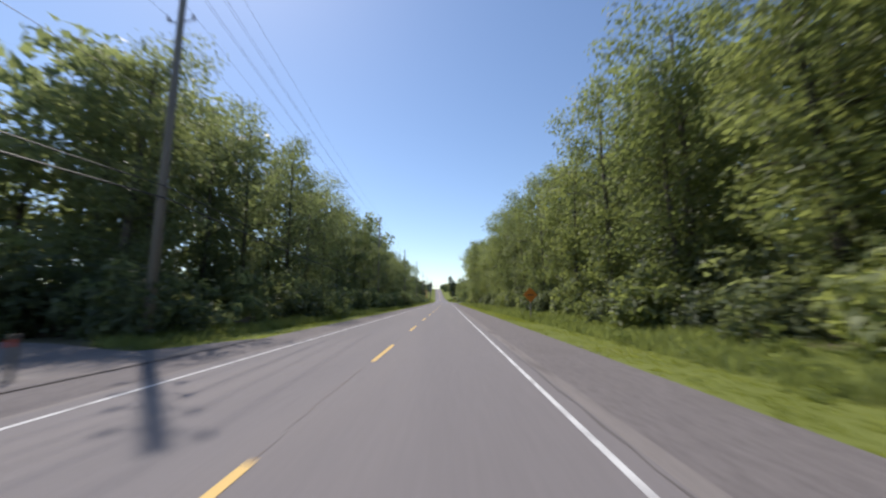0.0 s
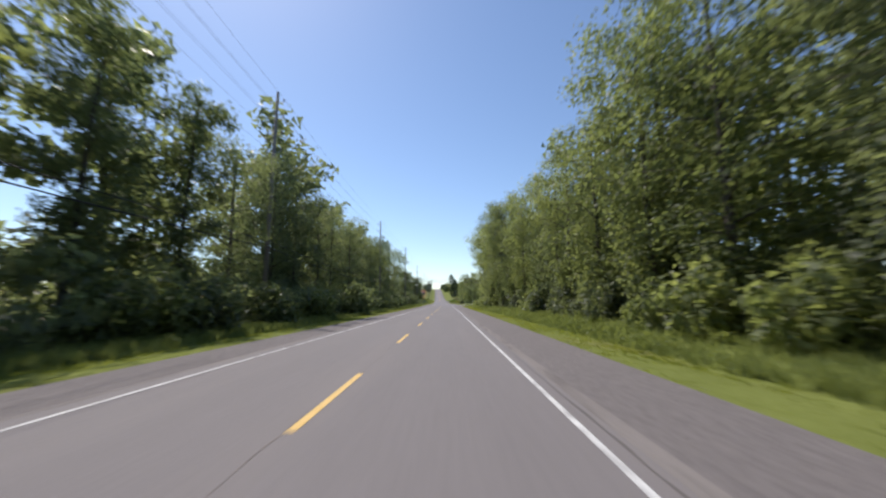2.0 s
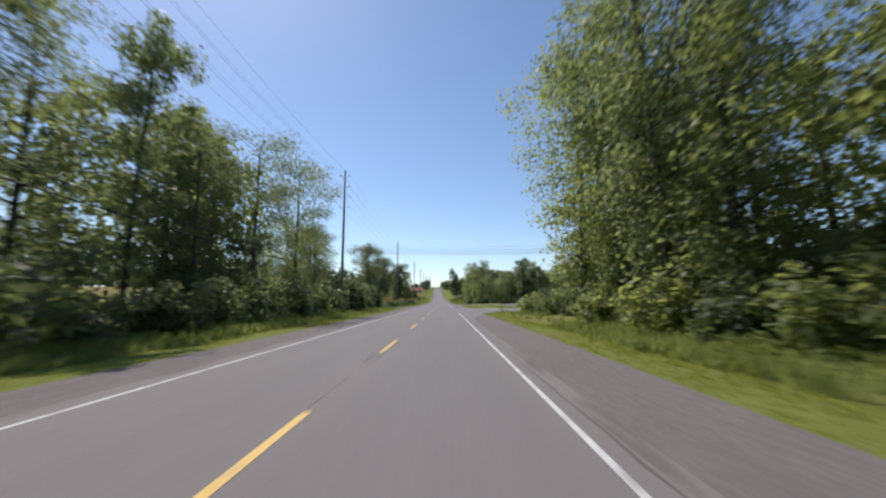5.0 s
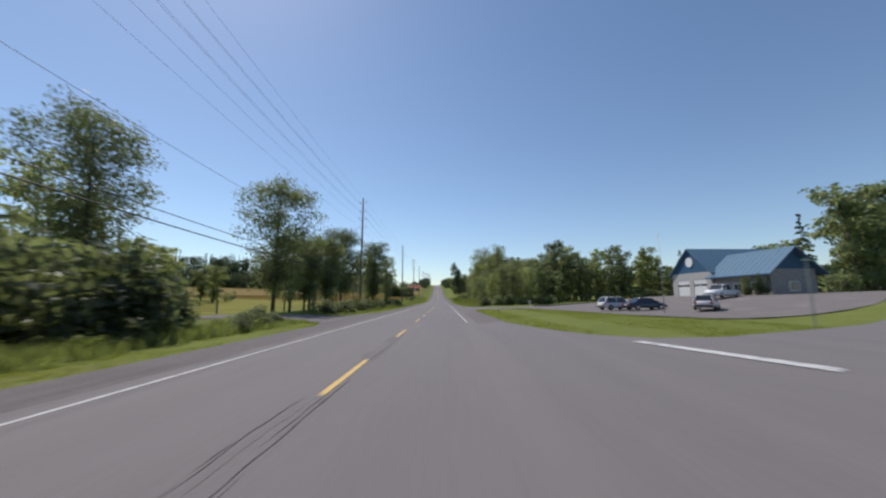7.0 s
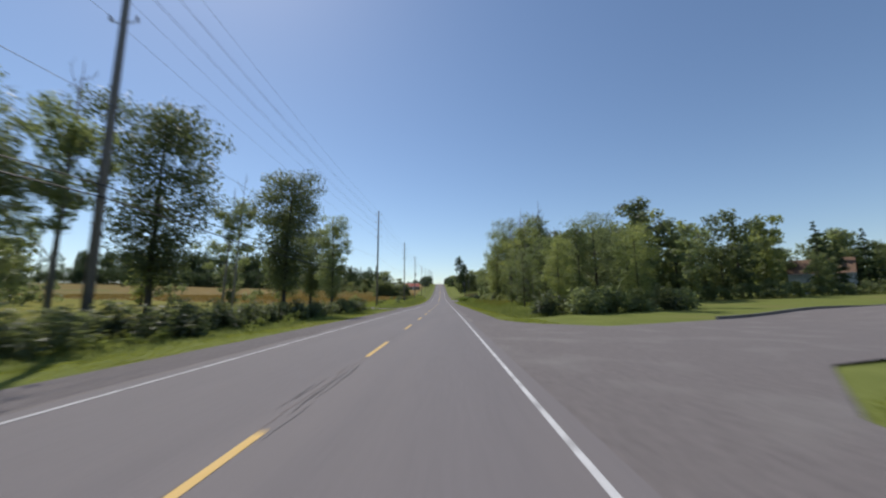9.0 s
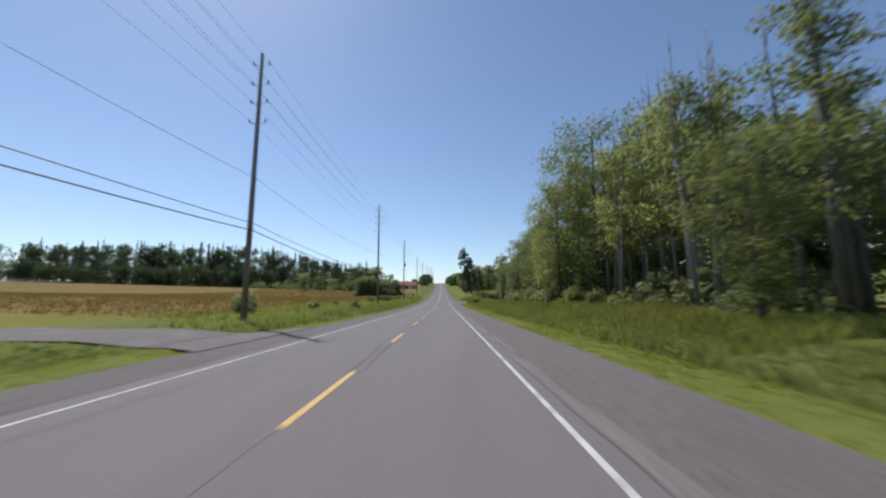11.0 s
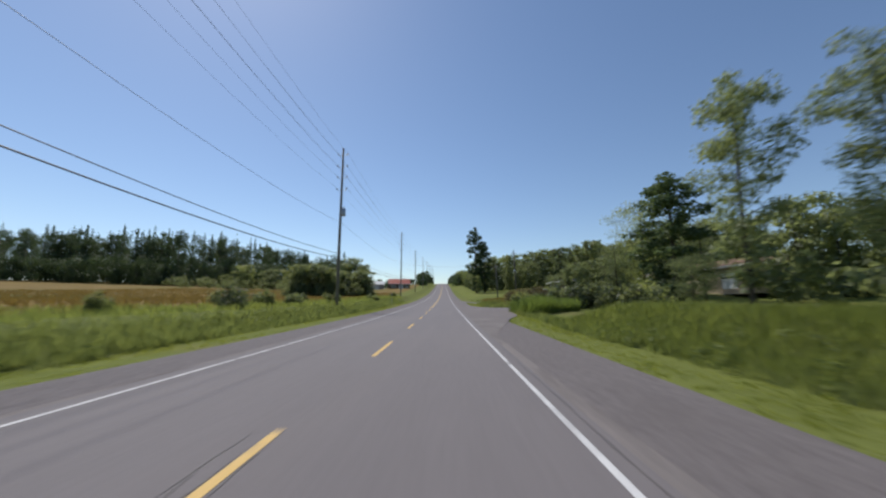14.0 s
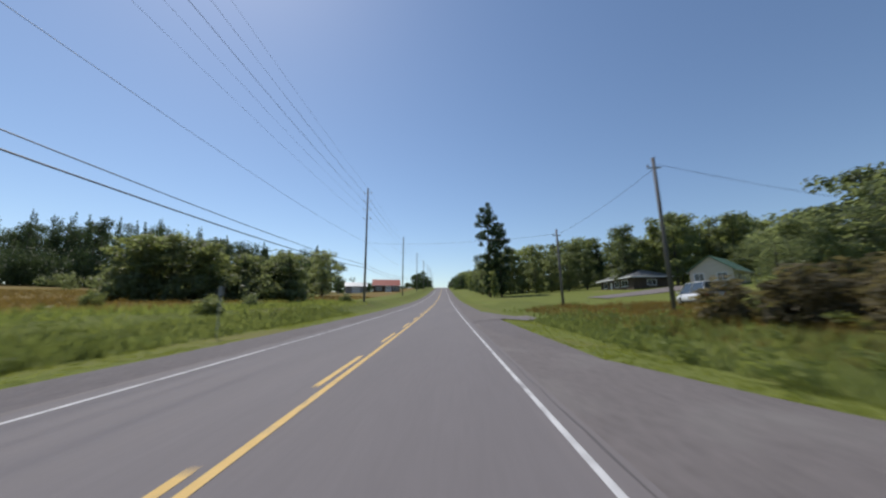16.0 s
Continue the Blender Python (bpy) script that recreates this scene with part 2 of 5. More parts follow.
RANCH_NEAR = sorted([(1.9, 424.0), (3.9, 427.0), (5.5, 428.6), (7, 429.2), (10, 431)])
COURT_NEAR = [(26, 459.0), (50, 466.0)]
RANCH_FAR = sorted([(1.9, 446.0), (3.9, 440.0), (5.5, 436.5), (7, 435.6), (10, 436)])
COURT_FAR = [(26, 468.0), (50, 480.0)]
AREAS = [(1.9, 8, RANCH_NEAR, RANCH_FAR), (26, 50, COURT_NEAR, COURT_FAR), (-22, -7.6, ENTRY_NEAR, ENTRY_FAR), (1.58, 90, SIDE_NEAR, SIDE_FAR), (1.58, 70, LOT_NEAR, LOT_FAR), (1.58, 36, HOME_NEAR, HOME_FAR), (-40, -7.6, FARM_NEAR, FARM_FAR), (-22, -7.6, GATE_NEAR, GATE_FAR)]


def paved(x, y, grow=0.0):
    if LEFT_EDGE < x < RIGHT_EDGE:
        return True
    return any(a <= x <= b and between(x, n) - grow < y < between(x, f) + grow for a, b, n, f in AREAS)


def axis(spec):
    out = []
    for a, b, step in spec:
        n = max(1, round((b - a) / step))
        out += [a + (b - a) * i / n for i in range(n)]
    return out + [spec[-1][1]]


gx = axis([(-2600, -600, 250), (-600, -120, 30), (-120, -30, 6), (-30, -14, 2), (-14, LEFT_EDGE, 0.7), (LEFT_EDGE, RIGHT_EDGE, 5.9),
           (RIGHT_EDGE, 14, 0.7), (14, 30, 2), (30, 120, 6), (120, 600, 30), (600, 2600, 250)])
gy = axis([(-400, -20, 40), (-20, 440, 4), (440, 700, 10), (700, 1200, 25), (1200, 4600, 200)])
gv = [(x, y, ground_z(x, y) - (0.07 if paved(x, y, -0.5) and not LEFT_EDGE < x < RIGHT_EDGE else 0) + (0.05 * noise.noise((x * 0.35, y * 0.35, 0)) if (x < LEFT_EDGE - 0.5 or x > RIGHT_EDGE + 0.5) else 0)) for y in gy for x in gx]
gf = [(j * len(gx) + i, j * len(gx) + i + 1, (j + 1) * len(gx) + i + 1, (j + 1) * len(gx) + i) for j in range(len(gy) - 1) for i in range(len(gx) - 1)]
# the field beyond the left bank carries ripe grass
M["field"] = shade("hay field", (0.15, 0.11, 0.038), (0.25, 0.175, 0.07), 0.12, 0.95, 0.8, 9, spec=0.05, stains=((0.12, 0.14, 0.04), 0.02, 0.5, 0.7))
M["mown"] = shade("mown hay field", (0.15, 0.148, 0.03), (0.24, 0.215, 0.05), 0.12, 0.95, 0.8, 9, spec=0.05, stains=((0.11, 0.14, 0.035), 0.05, 0.5, 0.7))
M["wood_floor"] = shade("woodland floor", (0.06, 0.056, 0.03), (0.13, 0.112, 0.065), 0.5, 0.95, 0.8, 8)
gm = mesh_of("ground", gv, gf, [M["verge"], M["field"], M["wood_floor"], M["mown"], M["long_verge"]], True)
for p in gm.polygons:
    c = p.center
    if c.x < (-19 if c.y > 302 else -21) and c.y > 196:
        p.material_index = 1 if c.y > 302 else 3
    elif (c.y < 176 and -42 < c.x < -11.5) or (c.y < 164 and 10.5 < c.x < 36):
        p.material_index = 2
    elif (LEFT_EDGE - 12 < c.x < LEFT_EDGE - 2.5 or (RIGHT_EDGE + 2.8 < c.x < RIGHT_EDGE + 12 and not 150 < c.y < 256)) and c.y < 470:
        p.material_index = 4
tagged(new("ground", gm), "green roadside grass, hay fields and woodland floor", "ground", kind="structure")


def ribbon(x0, x1, y0, y1, lift, step=5.0):
    n = max(1, round((y1 - y0) / step))
    vs, fs = [], []
    for i in range(n + 1):
        y = y0 + (y1 - y0) * i / n
        for x in (x0, x1):
            vs.append((x, y, road_z(y) + lift))
    for i in range(n):
        fs.append((2 * i, 2 * i + 1, 2 * i + 3, 2 * i + 2))
    return vs, fs


tagged(new("road", mesh_of("road", *ribbon(-5.80, 1.82, -300, 1900, 0.0), M["asphalt"])), "straight grey asphalt two-lane country road", "road", kind="structure")
tagged(new("shoulder", mesh_of("shoulder", *ribbon(1.79, RIGHT_EDGE + 0.06, -300, 1900, -0.028), M["shoulder"])), "worn gravel shoulder beside the lane", "shoulder", kind="structure")
tagged(new("shoulder", mesh_of("shoulder", *ribbon(LEFT_EDGE - 0.06, -5.78, -300, 1900, -0.028), M["shoulder"])), "worn gravel shoulder beside the oncoming lane", "shoulder", kind="structure")
for a, b in ((1.84, 2.1), (-6.04, -5.82)):
    tagged(new("road_edge", mesh_of("road_edge", *ribbon(a, b, -300, 1900, -0.02), M["dust"])), "pale dusty strip along the asphalt's broken edge", "road edge", kind="structure")
seam_rnd, pts = random.Random(8), []
for i in range(880):
    y = -5 + 0.5 * i
    pts.append((1.735 + 0.03 * math.sin(y * 0.21) + seam_rnd.uniform(-0.02, 0.02), y, seam_rnd.uniform(0.008, 0.028)))
vs = [(x + s * w, y, road_z(y) + 0.004) for x, y, w in pts for s in (-1, 1)]
SEAM = (vs, [(2 * i, 2 * i + 1, 2 * i + 3, 2 * i + 2) for i in range(len(pts) - 1) if not 340 < i < 395 and not 425 < i < 500])
tagged(new("road_seam", mesh_of("road_seam", *SEAM, M["tar"])), "dark crumbling seam along the asphalt's edge", "road seam", kind="structure")
XL, XY, XR = -5.42, -1.95, 1.47
tagged(new("edge_line", mesh_of("edge_line", *ribbon(XL - 0.043, XL + 0.043, -300, 1500, 0.005), M["white_line"])), "long white painted edge line on asphalt", "road marking", kind="structure")
for a, b in ((-300, 170.3), (199, 1500)):
    tagged(new("edge_line", mesh_of("edge_line", *ribbon(XR - 0.043, XR + 0.043, a, b, 0.005), M["white_line"])), "white painted edge line beside the shoulder", "road marking", kind="structure")
ends = [3.6 + 9.04 * k for k in range(-3, 22)] + [203.2] + [211.5 + 8.93 * k for k in range(19)] + [380.8, 389.2, 396.4, 403.4] + [410.0 + 6.6 * k for k in range(58)]
for y1 in ends:
    x = XY - (0.21 if y1 > 398 else 0.0)
    ob = new("lane_dash", mesh_of("lane_dash", *ribbon(x - 0.06, x + 0.06, y1 - 3.4, y1, 0.005, 1.5), M["yellow_line"]))
    tagged(ob, "yellow painted centre dash on grey asphalt", "road marking", "centre line dashes", "structure")
tagged(new("centre_line", mesh_of("centre_line", *ribbon(XY - 0.04, XY + 0.08, 401, 1500, 0.005), M["yellow_line"])), "solid yellow painted centre line on asphalt", "road marking", kind="structure")

# ---- trees ----
rng = np.random.default_rng(7)


def leaf_cloud(centres, radii, count, size, flat=0.75, droop=0.0, slim=0.75, power=2.0):
    """Vertices and faces of leaf sprays scattered through clumps; each is a small pointed blade."""
    w = np.asarray(radii) ** power
    pick = rng.choice(len(centres), count, p=w / w.sum())
    d = rng.normal(size=(count, 3))
    d /= np.linalg.norm(d, axis=1, keepdims=True)
    r = np.asarray(radii)[pick][:, None] * rng.uniform(0.04, 1.08, (count, 1)) ** 0.5
    p = np.asarray(centres)[pick] + d * r * (1, 1, flat)
    nrm = d + rng.normal(scale=0.6, size=(count, 3)) + (0, 0, 0.5)
    nrm /= np.linalg.norm(nrm, axis=1, keepdims=True)
    t = np.cross(nrm, rng.normal(size=(count, 3)))
    t /= np.linalg.norm(t, axis=1, keepdims=True)
    t[:, 2] -= droop
    s = np.cross(nrm, t)
    L = size * rng.uniform(0.6, 1.4, (count, 1))
    v = np.stack([p - t * L * 0.5 - s * L * slim * 0.5, p - t * L * 0.4 + s * L * slim * 0.5, p + t * L * 0.6], 1).reshape(-1, 3)
    return v.tolist(), [(3 * i, 3 * i + 1, 3 * i + 2) for i in range(count)]


def broadleaf(height, width, base, leaves, size, limbs=16, trunk=0.22, sparse=0.0, clump=1.0, heart=7):
    """Trunk mesh data and crown mesh data of a broadleaf tree."""
    lean = rng.normal(scale=0.02, size=2) * height
    axis_at = lambda h: np.array([lean[0] * (h / height) ** 2, lean[1] * (h / height) ** 2, h])
    hs = np.linspace(-0.3, height * 0.93, 8)
    pieces = [tube([axis_at(h) + rng.normal(scale=0.03, size=3) * (1, 1, 0) for h in hs], [trunk * (1.25 if i == 0 else 1) * (1 - 0.85 * i / 7) + 0.02 for i in range(8)], 7)]
    cs, rs = [], []
    for i in range(limbs):
        f = (i + rng.uniform(0, 0.8)) / limbs
        h = base + (height * 0.92 - base) * f
        prof = math.sin(math.pi * min(1, 0.12 + 0.86 * (1 - f) ** 0.75)) ** 0.7
        reach = max(0.5, width * 0.5 * prof * rng.uniform(0.7, 1.12))
        a = i * 2.4 + rng.uniform(-0.5, 0.5)
        out = np.array([math.cos(a), math.sin(a), 0])
        up = rng.uniform(0.15, 0.5) * reach
        p0, p2 = axis_at(h), axis_at(h) + out * reach + (0, 0, up)
        p1 = (p0 + p2) / 2 + (0, 0, 0.12 * reach) + rng.normal(scale=0.1, size=3)
        r0 = max(0.03, trunk * 0.4 * (1 - f))
        pieces.append(tube([p0, p1, p2], [r0, r0 * 0.6, 0.015], 4))
        for q, m in ((0.45, 0.75), (0.75, 1.0), (1.0, 0.85)):
            if rng.uniform() < sparse:
                continue
            c = p0 * (1 - q) ** 2 + 2 * p1 * q * (1 - q) + p2 * q * q
            cs.append(c + rng.normal(scale=0.3, size=3))
            rs.append(clump * m * rng.uniform(0.65, 1.25) * (0.35 + 0.13 * width))
    for i in range(heart):          # the shaded heart of the crown
        f = 0.12 + 0.77 * i / heart
        a = rng.uniform(0, 6.28)
        cs.append(axis_at(base + (height - base) * f) + np.array([math.cos(a), math.sin(a), 0]) * width * 0.08)
        rs.append(clump * width * 0.19)
    for f in (0.86, 0.94, 1.0):
        cs.append(axis_at(height * f) - (0, 0, 0.5))
        rs.append(clump * (0.3 + 0.09 * width))
    return join(pieces), leaf_cloud(cs, rs, leaves, size)


def bare_top(height, width, leaves, size, leafy_to=0.62, stems=1):
    """Trunks with long bare ascending twigs above a thin skirt of leaves."""
    pieces, cs, rs = [], [], []
    for s in range(stems):
        foot = rng.normal(scale=0.9, size=3) * (1, 1, 0) * (stems > 1)
        lean = rng.normal(scale=0.03, size=3) * (1, 1, 0)
        top = height * rng.uniform(0.85, 1.0)
        at = lambda h: foot + lean * h + np.array([0, 0, h])
        pieces.append(tube([at(h) for h in (-0.3, top * 0.35, top * 0.7, top)], [0.14, 0.10, 0.055, 0.012], 6))
        n = max(10, 26 // stems)
        for i in range(n):
            f = 0.22 + 0.72 * (i + rng.uniform(0, 0.8)) / n
            a = i * 2.4 + rng.uniform(-0.5, 0.5)
            reach = width * 0.5 * (1.1 - f) * rng.uniform(0.7, 1.2)
            p0 = at(top * f)
            p2 = p0 + np.array([math.cos(a) * reach, math.sin(a) * reach, reach * rng.uniform(0.9, 1.6)])
            p1 = (p0 + p2) / 2 - (0, 0, 0.12 * reach)
            pieces.append(tube([p0, p1, p2], [0.035, 0.022, 0.008], 4))
            for q in (0.45, 0.7, 0.9):
                b = p0 + (p2 - p0) * q
                e = b + rng.normal(scale=0.22, size=3) * reach + (0, 0, 0.45 * reach)
                pieces.append(tube([b, e], [0.014, 0.006], 3))
            if f < leafy_to or rng.uniform() < 0.12:
                for q in (0.5, 0.95):
                    cs.append(p0 + (p2 - p0) * q + rng.normal(scale=0.25, size=3))
                    rs.append(rng.uniform(0.45, 0.95))
    return join(pieces), leaf_cloud(cs, rs, leaves, size)


def conifer(height, width, base, leaves, size, ragged=0.2):
    pieces = [tube([(0, 0, -0.3), (0, 0, height * 0.5), (0, 0, height)], [0.012 * height + 0.06, 0.008 * height, 0.02], 7)]
    cs, rs = [], []
    tiers = int(height * 1.3)
    for i in range(tiers):
        f = (i + 0.5) / tiers
        h = base + (height - base) * f
        hh = h
        reach = width * 0.5 * (1 - f) ** 0.85 * rng.uniform(1 - ragged, 1 + ragged) + 0.15
        k = 5 if f < 0.7 else 3
        for j in range(k):
            a = 2 * math.pi * j / k + i * 0.9 + rng.uniform(-0.3, 0.3)
            if rng.uniform() < ragged * 0.5:
                continue
            h = hh + rng.uniform(-0.55, 0.55)
            tip = np.array([math.cos(a) * reach, math.sin(a) * reach, h - reach * 0.28])
            pieces.append(tube([(0, 0, h), tip], [0.03, 0.008], 3))
            for q in (0.4, 0.7, 1.0):
                cs.append(np.array([0, 0, h]) * (1 - q) + tip * q)
                rs.append(0.22 + 0.14 * reach * (1.3 - q))
    return join(pieces), leaf_cloud(cs, rs, leaves, size, flat=0.5, droop=0.3, slim=0.5)


def make_tree(name, parts, leaf_mat, label, category="tree", bark="bark"):
    (tv, tf), (lv, lf) = parts
    root = thing(name, pose(0, -900, -50), label, category)
    part("trunk", mesh_of("trunk", tv, tf, M[bark], True), None, root)
    part("crown", mesh_of("crown", lv, lf, leaf_mat), None, root)
    return root


def bush(name, width, height, leaves, size, leaf_mat, label, stems=7):
    cs, rs, pieces = [], [], []
    for i in range(stems * 2):
        a, r = rng.uniform(0, 6.28), width * 0.5 * rng.uniform(0.1, 0.85)
        h = height * rng.uniform(0.25, 0.8) * (1.15 - 0.5 * r / (width * 0.5))
        tip = np.array([math.cos(a) * r, math.sin(a) * r, h])
        if i < stems:
            pieces.append(tube([(tip[0] * 0.15, tip[1] * 0.15, -0.15), tip * 0.6, tip], [0.035, 0.02, 0.008], 4))
        cs.append(tip)
        rs.append(height * rng.uniform(0.16, 0.30))
        cs.append(tip * (1, 1, 0.4))
        rs.append(height * rng.uniform(0.16, 0.28))
    lv, lf = leaf_cloud(cs, rs, leaves, size, 0.9)
    root = thing(name, pose(0, -900, -50), label, "bush")
    part("stem", mesh_of("stem", *join(pieces), M["bark"], True), None, root)
    part("foliage", mesh_of("foliage", lv, lf, leaf_mat), None, root)
    return root


MAPLES = [make_tree("maple_tree", broadleaf(16, w, 2.0, 10000, 0.19, 28, clump=1.14, heart=3), M["leaf"], "tall dark green maple tree at the woodland edge") for w in (7.5, 8.5, 6.8)]
ASHES = [make_tree("ash_tree", broadleaf(16, w, 1.8, 10500, 0.19, 28, clump=1.14, heart=3), M["leaf_light"], "tall light green ash tree with feathery branches") for w in (7.0, 8.0, 6.0)]
POPLARS = [make_tree("poplar_tree", broadleaf(16, w, 2.4, 8000, 0.22, 24, 0.16, 0.1), M["leaf_grey"], "slender poplar tree with an airy grey-green crown") for w in (5.2, 6.0)]
SPRUCES = [make_tree("spruce_tree", conifer(16, w, 1.0, 6000, 0.40), M["needle"], "dark green pointed spruce tree") for w in (5.0, 6.2)]
PINES = [make_tree("pine_tree", broadleaf(16, w, 0.8, 8000, 0.30, 34, 0.2, 0.05, 0.85), M["needle"], "very tall ragged dark pine tree") for w in (4.6, 5.2)]
OVALS = [make_tree("maple_tree", broadleaf(16, w, 3.0, 15000, 0.215, 36, 0.2, clump=1.25), M["leaf_deep"], "full oval maple tree with a bare trunk") for w in (6.2, 7.4)]
FAR_MAPLES = [make_tree("maple_tree", broadleaf(16, w, 1.4, 2450, 0.53, 16, clump=1.2), M["leaf"], "full dark green maple tree") for w in (7.5, 8.5, 6.8)]
FAR_ASHES = [make_tree("ash_tree", broadleaf(16, w, 1.4, 2450, 0.52, 16, clump=1.2), M["leaf_light"], "full light green ash tree") for w in (7.0, 8.0, 6.0)]
FAR_POPLARS = [make_tree("poplar_tree", broadleaf(16, w, 2.4, 2400, 0.42, 15, 0.16), M["leaf_grey"], "slender grey-green poplar tree") for w in (5.2, 6.0)]
FAR_OF = {id(MAPLES): FAR_MAPLES, id(ASHES): FAR_ASHES, id(POPLARS): FAR_POPLARS}
SNAGS = [make_tree("birch_tree", bare_top(16, 6.0, 3800, 0.22, c, n), M["leaf_grey"], "thin birch tree with a bare dead top", bark="bark_pale") for c, n in ((0.62, 1), (0.5, 2), (0.7, 2))]
SAPLINGS = [make_tree("aspen_tree", bare_top(16, 4.2, 3000, 0.2, 0.8, n), M["leaf_light"], "cluster of slim pale aspen stems, sparsely leaved", bark="bark_pale") for n in (3, 4)]
BUSHES = [bush("bush", 3.2, 2.4, 2000, 0.20, M["leaf_deep"], "leafy dark green bush in the long grass"),
          bush("bush", 3.0, 2.2, 2000, 0.20, M["leaf_light"], "leafy light green bush in the long grass"),
          bush("bush", 2.6, 2.6, 1900, 0.185, M["leaf_grey"], "grey-green willow bush beside the verge"),
          bush("bush", 3.0, 2.0, 1500, 0.2, M["leaf_brown"], "brown twiggy bush among the dry grass")]
PROTOS = SNAGS + SAPLINGS + OVALS + PINES + MAPLES + ASHES + POPLARS + SPRUCES + BUSHES + FAR_MAPLES + FAR_ASHES + FAR_POPLARS
rnd = random.Random(5)


def plant(proto, x, y, height, native, widen=1.0, label="", group="", sink=0.05):
    k = height / native
    m = Matrix.Translation((x, y, ground_z(x, y) - sink)) @ Matrix.Rotation(rnd.uniform(0, 6.28), 4, "Z") @ Matrix.Diagonal((k * widen, k * widen, k, 1))
    ob = copy_thing(proto, m)
    return tagged(ob, label, group=group)


def tree(kind, x, y, height, widen=1.0, label="", group=""):
    if (x > 24 and not (380 < y < 436 and x < 40)) or x < -31 or y > 425 or (y < 176 and abs(x) > 18.4):
        kind = FAR_OF.get(id(kind), kind)
    return plant(rnd.choice(kind), x, y, height, 16.0, widen, label, group)


def shrub(i, x, y, height, widen=1.0, label="", group=""):
    return plant(BUSHES[i], x, y, height, (2.4, 2.2, 2.6, 2.0)[i], widen, label, group)


THICKET = []      # undergrowth too dense to count: x, y, height


for x, y, h, i in ((-11.4, 36, 3.0, 2), (-11.0, 33.6, 1.7, 1), (-11.6, 95, 4.6, 2), (-11.4, 97.5, 2.2, 1), (-13.2, 66, 3.2, 1), (-11.5, 128, 2.0, 2)):
    shrub(i, x, y, h, 1.0, "single light bush standing before the dark woods", "woodland edge bushes")
# woodland on both sides at the start
for k in range(28):
    y = -14 + k * 6.6
    if k > 4:
        tree(MAPLES if rnd.random() < 0.75 else POPLARS, -17.4 + rnd.uniform(-1.0, 0.6), y + rnd.uniform(-1.5, 1.5), rnd.uniform(14.5, 19.0), rnd.uniform(0.8, 0.95), group="woodland trees")
    if k > 5 and (k % 2 if y < 85 else k % 3):
        tree(MAPLES if rnd.random() < 0.7 else ASHES, -22.8 + rnd.uniform(-1.2, 1.0), y + rnd.uniform(-2, 2), rnd.uniform(16.5, 20.5) + 2.5 * (1 - ease(y, 85, 125)), 1.12, group="woodland trees")
    if k < 26:
        tree(ASHES if rnd.random() < 0.6 else MAPLES, 12.2 + rnd.uniform(-0.8, 1.2) - ease(y, 95, 120) * 0.8, y + rnd.uniform(-1.5, 1.5), rnd.uniform(14.5, 18.5) + 3.5 * ease(y, 92, 115), rnd.uniform(0.85, 1.05), group="woodland trees")
    tree(ASHES if rnd.random() < 0.5 else MAPLES, 19.5 + rnd.uniform(-1.5, 1.5), y + rnd.uniform(-2, 2), rnd.uniform(17, 21), 1.1, group="woodland trees")
for k in range(48):
    y = -6 + k * 3.7
    if y > 20 and rnd.random() < 0.6:
        shrub(rnd.choice((0, 0, 2, 1)), -12.9 + rnd.uniform(-0.9, 0.6), y, rnd.uniform(1.4, 3.6), rnd.uniform(0.9, 1.3), group="woodland edge bushes")
    shrub(rnd.choice((1, 1, 0)), 10.7 + rnd.uniform(-0.5, 0.9) + (2.0 if 104 < y < 134 else 0), y, rnd.uniform(1.6, 3.6), rnd.uniform(0.9, 1.3), group="woodland edge bushes")
    THICKET.append((12.5 + rnd.uniform(-0.4, 1.2), y, rnd.uniform(3, 4.5)))
    if y > 14:
        THICKET.append((-14.0 + rnd.uniform(-0.8, 0.8), y, rnd.uniform(3.0, 4.5)))
for k in range(22):
    y = -10 + k * 8.4
    if k % 2 and y > 26:
        tree(MAPLES, -29 + rnd.uniform(-1.5, 1.5), y, rnd.uniform(15.5, 19.5), 1.2, group="deep woodland trees")
    if y < 26:
        tree(MAPLES, -36 + rnd.uniform(-3, 2), y, rnd.uniform(12, 15), 1.25, group="deep woodland trees")
    if y < 156:
        tree(ASHES, 26 + rnd.uniform(-2, 2), y, rnd.uniform(16, 21), 1.25, group="deep woodland trees")
    if 16 < y < 110:
        THICKET += [(-30 + rnd.uniform(-1, 1), y, 6.5), (-31 + rnd.uniform(-1, 1), y + 4, 6.0), (-34, y + 2, 7.5)]
    if y > 16:
        THICKET += [(-19.5 + rnd.uniform(-1, 1), y, 5.0), (-20.5 + rnd.uniform(-1, 1), y + 4, 5.0), (-25 + rnd.uniform(-1, 1), y + 2, 5.5)]
    if y < 156:
        THICKET += [(17 + rnd.uniform(-1, 1), y, 5.5), (16.5 + rnd.uniform(-1, 1), y + 4, 5.0), (23 + rnd.uniform(-1, 1), y + 2, 8.0)]
for x, y, h in ((-17.5, 19, 16.5), (-18.8, 177, 13), (-23.5, 178, 14), (-19.8, 186, 5), (-21, 21, 18), (-26, 21, 14.5), (-24, 26, 16), (-31, 22, 12)):
    tree(MAPLES, x, y, h, 1.1, group="woodland trees")
for x, y, h in ((-13.5, 16, 3), (-16.5, 15.5, 4), (-20, 16.5, 4.2), (-24, 17.5, 4.4), (-28, 18.5, 4.4)):
    shrub(0, x, y, h, 1.3, group="woodland edge bushes")

